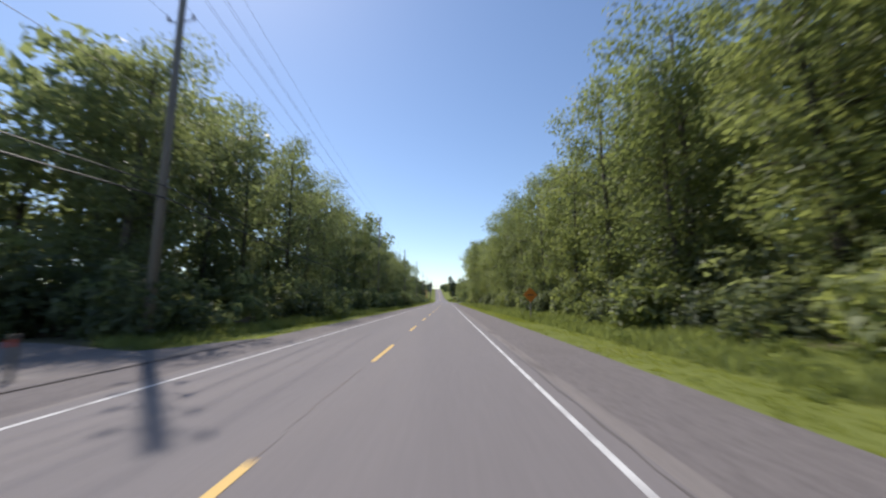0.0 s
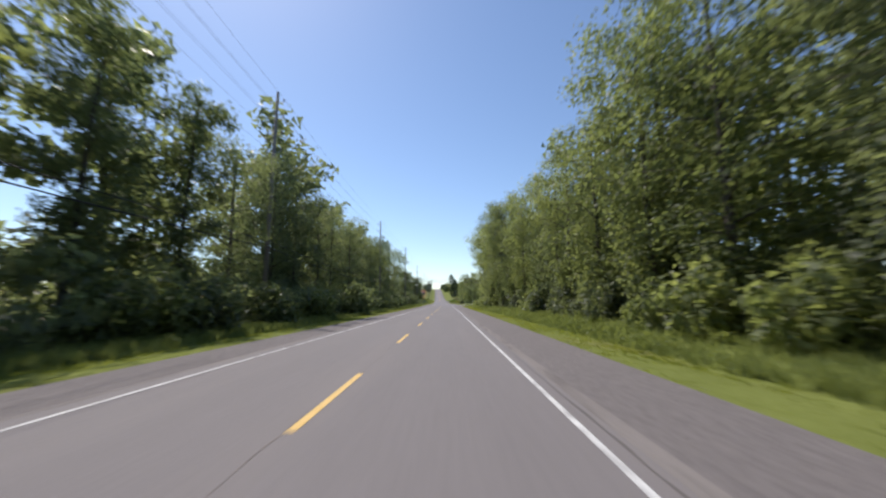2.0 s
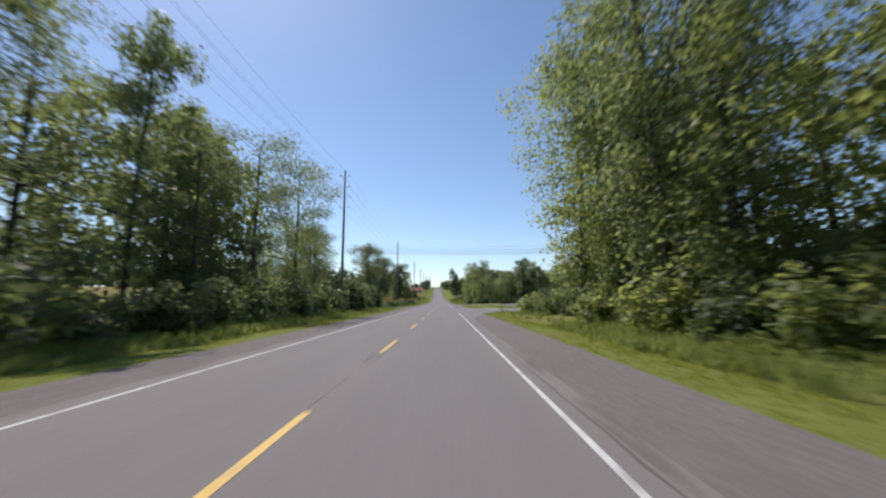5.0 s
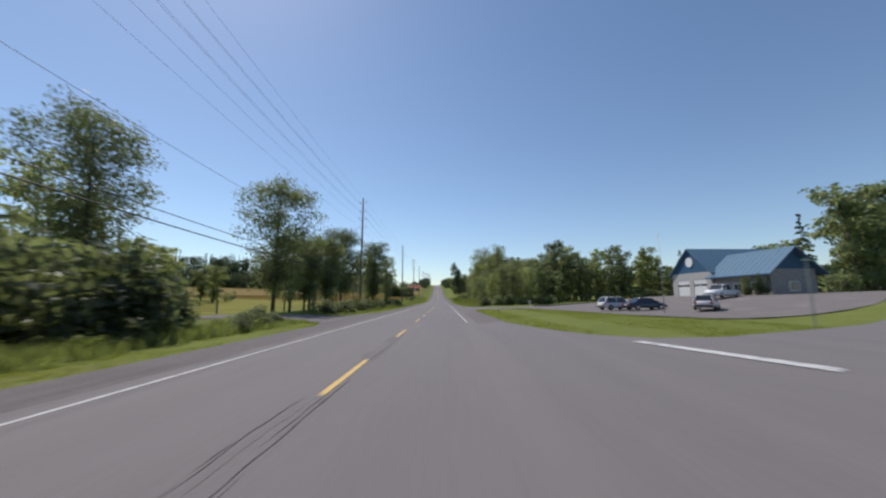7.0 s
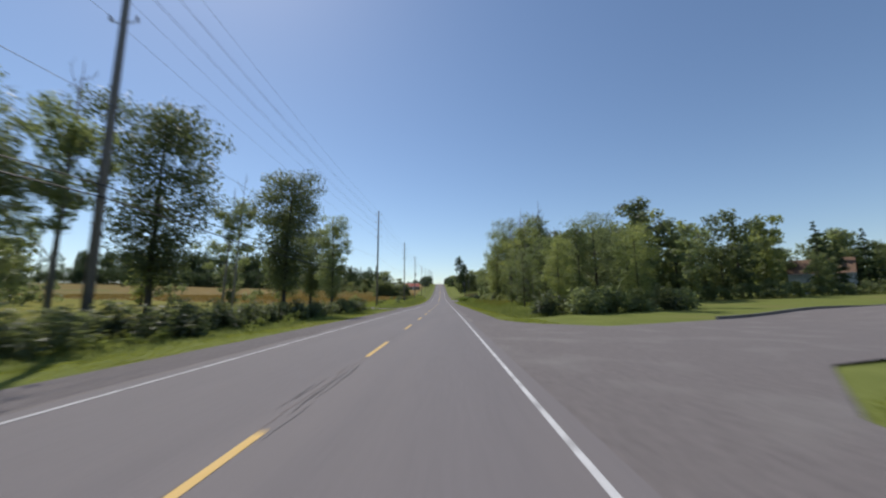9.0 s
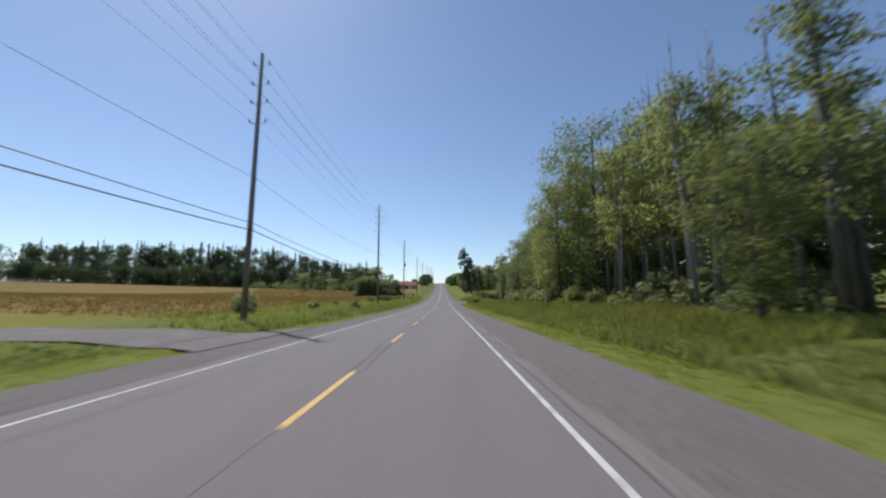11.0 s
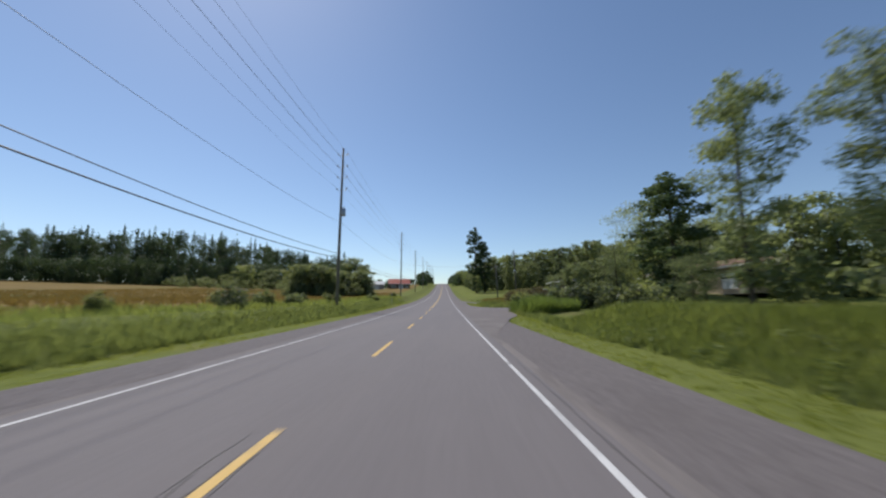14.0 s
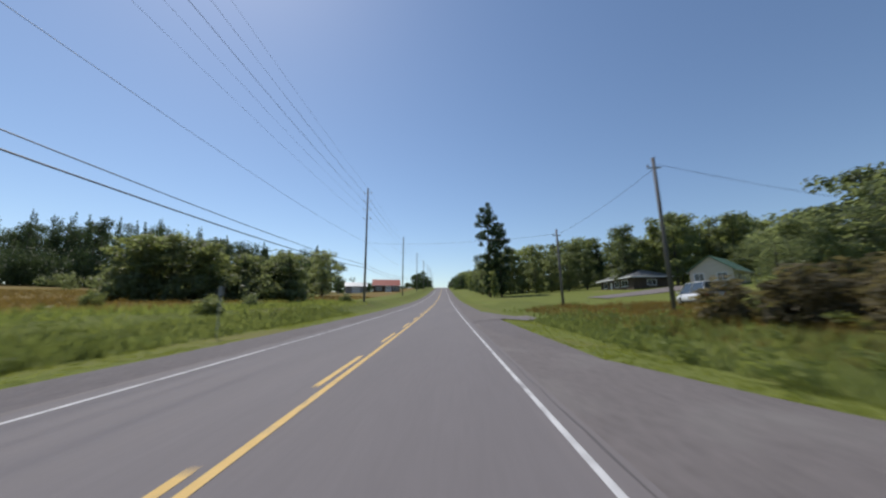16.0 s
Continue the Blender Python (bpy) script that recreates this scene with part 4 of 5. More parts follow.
for k in range(9):
    tree(rnd.choice((MAPLES, ASHES)), 44 + k * 4 + rnd.uniform(-2, 2), 398 + k * 0.5 + rnd.uniform(-4, 4), rnd.uniform(11, 15), 1.3, group="trees behind the lawn")
    THICKET.append((40 + k * 4, 394 + k * 0.5, 3.4))
for x, y, h in ((10.4, 392.6, 1.5), (12.2, 392.8, 2.4), (14.0, 393.0, 2.8), (15.8, 393.4, 3.2), (17.8, 393.2, 3.4)):
    shrub(0, x, y, h, 1.2, "dense dark bush hedging the lawn", "lawn hedge")
tree(ASHES, 33.5, 412, 16.5, 1.15, "wide ash tree shading the lawn")
tree(MAPLES, 26.5, 407, 9.0, 1.35, "low full maple before the bungalow")
for x, y, h in ((37.5, 409, 13), (35.5, 401, 12), (30, 401, 6)):
    tree(MAPLES, x, y, h, 1.3, group="lawn trees")
for x, y, h in ((20, 388, 3.0), (23, 391, 3.2), (26, 394, 3.2), (11.9, 403.6, 2.2), (20.0, 404.4, 2.8), (21.8, 405.4, 3.0), (23.6, 406.4, 3.0), (20.5, 421, 2.6), (23, 419, 2.4), (26, 421, 2.4)):
    shrub(rnd.choice((0, 0, 1)), x, y, h, 1.3, "rounded dark bush by the driveway", "garden bushes")
shrub(1, 10.3, 403.0, 2.3, 1.05, "round bush with sunlit yellow-green top", "garden bushes")
for x, y, h in ((22.5, 425.0, 5.0), (26.0, 427.5, 6.5), (29.5, 430.0, 7.5), (33.0, 432.5, 8.0), (36.5, 434.5, 8.5), (58.0, 440, 15), (64, 444, 16), (70, 449, 17), (60, 452, 16), (76, 446, 17), (52, 436, 13)):
    tree(MAPLES, x, y, h, 1.6, "full dark maple standing near the bungalow", "trees by the bungalow")
    THICKET.append((x - 0.8, y - 1.0, 2.6))
for x, y, h in ((11.4, 414.8, 1.6), (12.6, 413.2, 1.7), (11.5, 411.8, 1.7), (12.8, 410.4, 1.8), (11.6, 409.2, 1.7), (14.4, 414.6, 1.9), (14.6, 411.4, 2.0), (16.4, 413.2, 2.1), (13.2, 408.4, 1.8), (16.8, 416.2, 2.2)):
    shrub(3 if rnd.random() < 0.9 else 0, x, y, h * 1.12, 1.25, "dull twiggy bush among tall dry grass", "twiggy thicket")
for k in range(16):
    tree(rnd.choice((MAPLES, ASHES)), 46 + k * 3 + rnd.uniform(-2, 2), 486 + k * 1.2 + rnd.uniform(-6, 6), rnd.uniform(14, 18), 1.3, group="trees behind the houses")
for x, y, h in ((38.5, 441, 7), (37.5, 438, 7.5), (40, 437, 9), (44, 436, 10), (48, 437, 11), (52, 439, 12), (57, 442, 13)):
    tree(MAPLES, x, y, h, 1.5, group="garden trees")
    THICKET.append((x - 1, y - 2, 3.0))
for x, y, h in ((-70, 262, 14), (-80, 268, 17), (-95, 276, 15), (-62, 272, 10), (-52, 286, 9), (-108, 282, 17), (-88, 290, 13), (-120, 290, 16), (-74, 285, 11), (-45, 300, 8), (-132, 296, 16)):
    tree(rnd.choice((MAPLES, ASHES)), x, y, h, 1.3, group="trees across the hay field")
    THICKET.append((x + 3, y + 2, 4.0))
for k in range(22):
    tree(rnd.choice((MAPLES, ASHES, SPRUCES)), 20 + k * 5 + rnd.uniform(-2, 2), 538 - k * 1.2 + rnd.uniform(-6, 6), rnd.uniform(13, 18), 1.2, group="woods on the hill")
for k in range(14):
    tree(rnd.choice((MAPLES, ASHES)), 62 + k * 4, 452 + k * 2.0 + rnd.uniform(-4, 4), rnd.uniform(12, 17), 1.3, group="trees behind the houses")
    THICKET += [(62 + k * 3.5, 462 + k * 1.5, 4.0), (19 + k * 5, 531 - k * 1.2, 7), (21.5 + k * 5, 532 - k * 1.2, 6), (84 + k * 4, 518 - k, 6)]
for k in range(24):
    tree(rnd.choice((MAPLES, ASHES)), 18 + k * 5, 548 - k * 1.2 + rnd.uniform(-4, 4), rnd.uniform(14, 19), 1.3, group="woods on the hill")
for k in range(4):
    tree(MAPLES, 30 + k * 4, 520 - 4 * k, 12, 1.2, group="woods on the hill")
tree(PINES, 14.0, 512, 30, 0.85, "very tall ragged dark spruce by the road")
tree(PINES, 18.0, 515, 23, 0.9, "very tall ragged dark spruce by the road")
tree(ASHES, 14.5, 506, 8, 1.0)
for k in range(18):
    tree(rnd.choice((MAPLES, ASHES, SPRUCES)), 14.5 + rnd.uniform(-0.8, 2.5), 528 + k * 13, rnd.uniform(9, 14), 1.1, group="trees along the climb")
# left woods at the end
for x, y, h in ((-50, 548, 18.5), (-57, 556, 16)):
    tree(MAPLES, x, y, h, 1.5, "broad round maple tree by the farm")
for k in range(13):
    x = -22.5 - k * 1.45
    tree(rnd.choice((MAPLES, MAPLES, ASHES)), x, 454 + 0.55 * (x + 22.5) + rnd.uniform(-2.5, 3), rnd.uniform(6, 8) + 1.2 * ease(k, 2, 8), 1.5, "dense dark green scrub tree at the field's far end", "scrub in the field")
tree(MAPLES, -31.8, 493, 11.5, 1.35, "broad round maple tree standing in the field")
for k in range(8):
    tree(rnd.choice((MAPLES, ASHES)), -46 - k * 9 + rnd.uniform(-3, 3), 522 + rnd.uniform(-8, 8), rnd.uniform(7, 12), 1.8, group="scrub below the far woods")
# far woods: countless trees, one mass of crowns and pointed spruces
far_rng = random.Random(11)
pieces, trunks = [], []
for i in range(250):
    front = i < 150
    x = -62 - (300 if front else 420) * far_rng.random()
    y = (556 + 24 * far_rng.random() if front else 582 + 36 * far_rng.random()) - 0.02 * (x + 60)
    h = far_rng.uniform(21, 27) + 13 * ease(-x, 85, 160)
    z = ground_z(x, y)
    if far_rng.random() < 0.35:
        h *= 0.95
        steps = [0.06 + 0.94 * k / 35 for k in range(36)]
        cs = [(x, y, z + h * f) for f in steps]
        rs = [h * 0.19 * (1.0 - f) * (1.15 if k % 3 else 0.7) + 0.4 for k, f in enumerate(steps)]
        power = 1.0
    else:
        cs = [(x + far_rng.uniform(-3, 3), y + far_rng.uniform(-3, 3), z + h * far_rng.uniform(0.06, 0.84)) for _ in range(14)]
        rs = [far_rng.uniform(2.4, 4.0) for _ in cs]
        power = 2.0
    pieces.append(leaf_cloud(cs, [r * 0.93 for r in rs], 1500 if front else 500, 0.7 if front else 1.0, power=power))
    trunks.append(tube([(x, y, z - 0.5), (x, y, z + h * 0.7)], [0.3, 0.1], 5))
for i in range(120):
    x = far_rng.uniform(70, 500)
    y = 560 + 90 * far_rng.random()
    if i % 2:
        x, y = far_rng.uniform(150, 420), far_rng.uniform(250, 420)
    h = far_rng.uniform(13, 19)
    z = ground_z(x, y)
    cs = [(x + far_rng.uniform(-3, 3), y + far_rng.uniform(-3, 3), z + h * far_rng.uniform(0.06, 0.78)) for _ in range(12)]
    pieces.append(leaf_cloud(cs, [far_rng.uniform(2.2, 3.6) for _ in cs], 560, 1.15))
    trunks.append(tube([(x, y, z - 0.5), (x, y, z + h * 0.7)], [0.3, 0.1], 5))
for k in range(90):
    THICKET.append((-58 - k * 4.6, 552 + far_rng.uniform(-3, 6), far_rng.uniform(15, 20)))
for k in range(34):
    x = -21.5 - k * 0.58
    THICKET.append((x, 452 + 0.55 * (x + 22.5) + far_rng.uniform(-3, 2), far_rng.uniform(2.6, 4.4)))
for k in range(36):
    THICKET.append((-46 - k * 2.2, 516 + far_rng.uniform(-8, 8), far_rng.uniform(4, 7.5)))
bush_pieces = []
for x, y, h in THICKET:
    z = ground_z(x, y)
    cs = [(x + far_rng.uniform(-1, 1) * h * 0.45, y + far_rng.uniform(-1, 1) * h * 0.45, z + h * far_rng.uniform(0.1, 0.8)) for _ in range(9)]
    (bush_pieces if h < 12 else pieces).append(leaf_cloud(cs, [h * far_rng.uniform(0.16, 0.28) for _ in cs], 420 if h < 12 else 1500, 0.38 * max(1, h / 5.5) if h < 12 else 0.62, 0.9))
tagged(new("undergrowth", mesh_of("undergrowth", *join(bush_pieces), M["leaf"])), "dense dark green undergrowth beneath the trees", "undergrowth", kind="stuff")
for i in range(300):
    s = -1 if i % 2 else 1
    y = far_rng.uniform(610, 1180)
    x = s * (17 + 330 * far_rng.random() ** 1.6) - (3 if s < 0 else 0)
    if i > 230:             # close along the climb
        y = 640 + (i - 230) * 7.4
        x = far_rng.uniform(10.5, 14.5) if s > 0 else far_rng.uniform(-24, -17)
    h = far_rng.uniform(9, 15) if abs(x) < 60 else far_rng.uniform(14, 20)
    z = ground_z(x, y)
    cs = [(x + far_rng.uniform(-3, 3), y + far_rng.uniform(-3, 3), z + h * far_rng.uniform(0.06, 0.8)) for _ in range(10)]
    pieces.append(leaf_cloud(cs, [far_rng.uniform(1.8, 3.2) for _ in cs], 330, 1.3))
    trunks.append(tube([(x, y, z - 0.5), (x, y, z + h * 0.7)], [0.3, 0.1], 5))
woods = thing("far_woods", pose(0, 0, 0), "dark mixed woods beyond the fields", "woods", kind="stuff")
part("crowns", mesh_of("crowns", *join(pieces), M["needle"]), None, woods)["kind"] = "stuff"
part("trunks", mesh_of("trunks", *join(trunks), M["bark"]), None, woods)["kind"] = "stuff"

# ---- buildings ----
M["white_siding"] = shade("white siding", (0.62, 0.62, 0.61), (0.80, 0.80, 0.79), 0.8, 0.6, 0.2, 12, stretch=(1, 1, 9))
M["blue_metal"] = shade("blue roof sheet", (0.085, 0.155, 0.22), (0.125, 0.205, 0.28), 0.7, 0.28, 0.15, 6, spec=0.5, stretch=(4, 4, 0.3))
M["blue_siding"] = shade("blue siding", (0.03, 0.085, 0.16), (0.05, 0.125, 0.22), 0.9, 0.6, 0.2, 10, stretch=(1, 1, 8))
M["stone"] = shade("grey block wall", (0.22, 0.21, 0.20), (0.38, 0.36, 0.34), 2.2, 0.9, 0.6, 9)
M["beige"] = shade("beige brick", (0.33, 0.26, 0.19), (0.50, 0.41, 0.31), 2.5, 0.85, 0.4, 14)
M["brown_shingle"] = shade("brown shingle", (0.12, 0.075, 0.05), (0.24, 0.15, 0.10), 1.8, 0.9, 0.6, 16, stretch=(1, 1, 5))
M["grey_shingle"] = shade("grey shingle", (0.13, 0.13, 0.13), (0.24, 0.24, 0.24), 1.8, 0.9, 0.6, 16, stretch=(1, 1, 5))
M["green_roof"] = shade("green roof sheet", (0.07, 0.14, 0.09), (0.12, 0.20, 0.13), 1.2, 0.6)
M["red_roof"] = shade("red roof sheet", (0.30, 0.06, 0.04), (0.42, 0.10, 0.07), 1.2, 0.6)
M["dark_timber"] = shade("dark timber", (0.05, 0.04, 0.03), (0.12, 0.09, 0.07), 1.4, 0.85, 0.4, 18, stretch=(5, 5, 0.5))
M["trim"] = shade("white trim paint", (0.68, 0.68, 0.67), (0.80, 0.80, 0.79), 2.0, 0.5)
M["glass"] = shade("window glass", (0.02, 0.025, 0.03), (0.035, 0.04, 0.05), 1.0, 0.06, spec=0.8)
M["concrete"] = shade("concrete", (0.30, 0.29, 0.27), (0.42, 0.41, 0.39), 1.4, 0.9, 0.4, 20)


def wall(root, p0, p1, z0, z1, material, openings=(), thick=0.2):
    """A wall from p0 to p1 seen from outside, left to right, with openings (u0, u1, bottom, top, kind) cut through it."""
    a, b = Vector((*p0, 0)), Vector((*p1, 0))
    L = (b - a).length
    m = Matrix.Translation(a) @ Matrix.Rotation(math.atan2(b.y - a.y, b.x - a.x), 4, "Z")
    bm = bmesh.new()
    u = 0.0
    for u0, u1, w0, w1, kind in sorted(openings):
        if u0 > u:
            box(u, u0, 0, thick, z0, z1, bm=bm)
        if w0 > z0:
            box(u0, u1, 0, thick, z0, w0, bm=bm)
        if w1 < z1:
            box(u0, u1, 0, thick, w1, z1, bm=bm)
        u = u1
    if u < L:
        box(u, L, 0, thick, z0, z1, bm=bm)
    bmesh.ops.remove_doubles(bm, verts=bm.verts, dist=1e-4)
    bm.transform(m)
    ob = part("wall", bm, material, root)
    for u0, u1, w0, w1, kind in openings:
        if kind == "window":
            fr = bmesh.new()
            for q in ((u0 - 0.08, u0 + 0.05, w0 - 0.08, w1 + 0.08), (u1 - 0.05, u1 + 0.08, w0 - 0.08, w1 + 0.08), (u0 + 0.05, u1 - 0.05, w0 - 0.08, w0 + 0.05), (u0 + 0.05, u1 - 0.05, w1 - 0.05, w1 + 0.08), ((u0 + u1) / 2 - 0.03, (u0 + u1) / 2 + 0.03, w0 + 0.05, w1 - 0.05)):
                box(q[0], q[1], -0.03, 0.08, q[2], q[3], bm=fr)
            fr.transform(m)
            win = part("window", fr, M["trim"], root, "white-framed window")
            for c0, c1 in ((u0 + 0.05, (u0 + u1) / 2 - 0.03), ((u0 + u1) / 2 + 0.03, u1 - 0.05)):
                pb = box(c0, c1, 0.03, 0.05, w0 + 0.05, w1 - 0.05)
                pb.transform(m)
                part("pane", pb, M["glass"], win)
        elif kind == "garage":
            door = None
            n = 8
            for i in range(n):
                q0 = w0 + (w1 - w0) * i / n + 0.01
                if i == 5:
                    continue
                d = box(u0 + 0.02, u1 - 0.02, 0.06, 0.11, q0, w0 + (w1 - w0) * (i + 1) / n - 0.01, 0.008)
                d.transform(m)
                made = part("garage_door" if door is None else "panel", d, M["trim"], door or root, "" if door else "white sectional garage door")
                door = door or made
            q0, q1 = w0 + (w1 - w0) * 5 / n, w0 + (w1 - w0) * 6 / n
            for i in range(5):
                c = u0 + (u1 - u0) * i / 4
                st = box(max(u0 + 0.02, c - 0.06), min(u1 - 0.02, c + 0.06), 0.06, 0.11, q0, q1)
                st.transform(m)
                part("window_bar", st, M["trim"], door)
            for i in range(4):
                c0, c1 = u0 + (u1 - u0) * i / 4 + 0.06, u0 + (u1 - u0) * (i + 1) / 4 - 0.06
                pb = box(c0, c1, 0.075, 0.09, q0, q1)
                pb.transform(m)
                part("pane", pb, M["glass"], door)
        else:
            d = box(u0, u1, 0.05, 0.10, w0, w1, 0.01)
            d.transform(m)
            door = part("door", d, M["trim"], root, "white entry door")
            hb = box(u1 - 0.16, u1 - 0.08, 0.0, 0.05, w0 + 0.95, w0 + 1.02)
            hb.transform(m)
            part("handle", hb, M["steel"], door)
    return ob


def slab(root, name, quad, material, thick=0.12, label="", ribs=0):
    """A roof slope with thickness, ribbed where it is sheet metal."""
    q = [Vector(p) for p in quad]
    n = (q[1] - q[0]).cross(q[3] - q[0]).normalized() * thick
    v = q + [p - n for p in q]
    roof = part(name, mesh_of(name, v, [(0, 1, 2, 3), (7, 6, 5, 4), (0, 4, 5, 1), (1, 5, 6, 2), (2, 6, 7, 3), (3, 7, 4, 0)], material), None, root, label)
    for i in range(1, ribs):
        t = i / ribs
        a, b = q[0].lerp(q[1], t), q[3].lerp(q[2], t)
        part("seam", mesh_of("seam", *tube([a, b], 0.025, 4), material), None, roof)
    return roof


def gable(root, pts, material, thick=0.18):
    """A triangular gable wall given by its left foot, right foot and apex."""
    a, b, c = [Vector(p) for p in pts]
    n = (b - a).cross(c - a).normalized() * thick
    v = [a, b, c, a - n, b - n, c - n]
    return part("gable", mesh_of("gable", v, [(0, 1, 2), (5, 4, 3), (0, 3, 4, 1), (1, 4, 5, 2), (2, 5, 3, 0)], material), None, root)


def fascia(root, a, b, material, h=0.18, t=0.05):
    a, b = Vector(a), Vector(b)
    d = (b - a).normalized()
    s = Vector((-d.y, d.x, 0)).normalized() * t if abs(d.z) < 0.99 else Vector((t, 0, 0))
    up = Vector((0, 0, h))
    v = [a - s, b - s, b + s, a + s, a - s + up, b - s + up, b + s + up, a + s + up]
    part("fascia", mesh_of("fascia", v, [(3, 2, 1, 0), (4, 5, 6, 7), (0, 1, 5, 4), (1, 2, 6, 5), (2, 3, 7, 6), (3, 0, 4, 7)], material), None, root)


def block(root, x0, x1, y0, y1, eave, ridge, along, wall_mat, gable_mat, roof_mat, front=(), right=(), left=(), back=(), over=0.45, ribs=0, base=-0.8, edge=None):
    """Four walls, two gables and two roof slopes; the front looks to -y."""
    wall(root, (x0, y0), (x1, y0), base, eave, wall_mat, front)
    wall(root, (x1, y0 + 0.2), (x1, y1 - 0.2), base, eave, wall_mat, right)
    wall(root, (x1, y1), (x0, y1), base, eave, wall_mat, back)
    wall(root, (x0, y1 - 0.2), (x0, y0 + 0.2), base, eave, wall_mat, left)
    if along == "y":
        xm = (x0 + x1) / 2
        k = (ridge - eave) / (xm - x0)
        gable(root, ((x0, y0, eave), (x1, y0, eave), (xm, y0, ridge)), gable_mat)
        gable(root, ((x1, y1, eave), (x0, y1, eave), (xm, y1, ridge)), gable_mat)
        e, h = eave - k * over + 0.14, ridge + 0.14
        slab(root, "roof", ((x0 - over, y1 + over, e), (x0 - over, y0 - over, e), (xm, y0 - over, h), (xm, y1 + over, h)), roof_mat, ribs=ribs)
        slab(root, "roof", ((x1 + over, y0 - over, e), (x1 + over, y1 + over, e), (xm, y1 + over, h), (xm, y0 - over, h)), roof_mat, ribs=ribs)
        for x in (x0 - over, x1 + over):
            fascia(root, (x, y0 - over, e - 0.2), (x, y1 + over, e - 0.2), edge or M["trim"])
    else:
        ym = (y0 + y1) / 2
        k = (ridge - eave) / (ym - y0)
        gable(root, ((x1, y0, eave), (x1, y1, eave), (x1, ym, ridge)), gable_mat)
        gable(root, ((x0, y1, eave), (x0, y0, eave), (x0, ym, ridge)), gable_mat)
        e, h = eave - k * over + 0.14, ridge + 0.14
        slab(root, "roof", ((x0 - over, y0 - over, e), (x1 + over, y0 - over, e), (x1 + over, ym, h), (x0 - over, ym, h)), roof_mat, ribs=ribs)
        slab(root, "roof", ((x1 + over, y1 + over, e), (x0 - over, y1 + over, e), (x0 - over, ym, h), (x1 + over, ym, h)), roof_mat, ribs=ribs)
        for y in (y0 - over, y1 + over):
            fascia(root, (x0 - over, y, e - 0.2), (x1 + over, y, e - 0.2), edge or M["trim"])


# the hall with the blue roof
hall = thing("community_hall", pose(43.5, 239.5, 1.55, 0, 0, -86), "grey garage hall with ribbed blue metal roof", "hall")
M["grey_siding"] = shade("grey siding", (0.36, 0.345, 0.33), (0.48, 0.465, 0.445), 0.8, 0.6, 0.3, 12, stretch=(1, 1, 9))
block(hall, -4.7, 4.7, 0, 17, 4.3, 8.5, "y", M["grey_siding"], M["blue_siding"], M["blue_metal"],
      front=((-3.4 + 4.7, -0.5 + 4.7, 0.0, 3.1, "garage"), (0.5 + 4.7, 3.4 + 4.7, 0.0, 3.1, "garage")), ribs=22, edge=M["blue_siding"])
block(hall, 4.95, 14.4, 0.3, 6.9, 3.9, 6.85, "x", M["stone"], M["blue_siding"], M["blue_metal"],
      front=((1.2, 2.3, 0.0, 2.1, "door"), (3.4, 4.8, 0.9, 2.1, "window"), (6.4, 7.8, 0.9, 2.1, "window")), right=((2.4, 3.8, 0.9, 2.1, "window"),), ribs=12, over=0.9, edge=M["blue_siding"])
bm = bmesh.new()
bmesh.ops.create_cone(bm, cap_ends=True, segments=32, radius1=0.85, radius2=0.85, depth=0.1)
bmesh.ops.rotate(bm, cent=(0, 0, 0), matrix=Matrix.Rotation(radians(90), 3, "X"), verts=bm.verts)
bmesh.ops.translate(bm, vec=(0, -0.08, 6.2), verts=bm.verts)
part("round_emblem", bm, M["trim"], hall, "plain round white emblem")
part("apron_slab", box(-5, 15.2, -3.2, -0.02, -0.8, -0.02, 0.02), M["concrete"], hall)

# flagpoles and posts by the lot
root = thing("flagpole", pose(22.3, 212.5, ground_z(22.3, 212)), "slim white metal flagpole by the lot", "flagpole")
part("pole", mesh_of("pole", *tube([(0, 0, -0.3), (0, 0, 8.0)], [0.045, 0.025], 8), M["steel"], True), None, root)
bm = bmesh.new()
bmesh.ops.create_uvsphere(bm, u_segments=8, v_segments=6, radius=0.08, matrix=Matrix.Translation((0, 0, 8.05)))
part("finial", bm, M["trim"], root)
M["sign_green"] = shade("street sign green", (0.02, 0.14, 0.07), (0.03, 0.17, 0.09), 2, 0.5)
M["orange"] = shade("orange warning sign", (0.55, 0.16, 0.025), (0.65, 0.21, 0.035), 2, 0.5)
M["red_paint"] = shade("red reflector", (0.35, 0.03, 0.02), (0.45, 0.05, 0.03), 2, 0.5)
root = thing("street_sign", pose(18.6, 193.8, ground_z(18.6, 193.8)), "street name post on the grass island", "street sign")
part("post", mesh_of("post", *tube([(0, 0, -0.3), (0, 0, 3.6)], 0.035, 8), M["steel"]), None, root)
part("name_plate", box(-0.32, 0.32, -0.012, 0.012, 3.38, 3.53, 0.005), M["sign_green"], root, "green name plate")
part("name_bar", box(-0.22, 0.22, -0.018, -0.0125, 3.43, 3.48), M["trim"], root)
root = thing("marker_post", pose(13.2, 231.5, ground_z(13.2, 231.5)), "short white marker post on the lawn", "post")
part("post", mesh_of("post", *tube([(0, 0, -0.2), (0, 0, 1.15)], 0.05, 8), M["trim"]), None, root)
part("cap", box(-0.16, 0.16, -0.08, 0.08, 1.15, 1.25, 0.02), M["trim"], root)
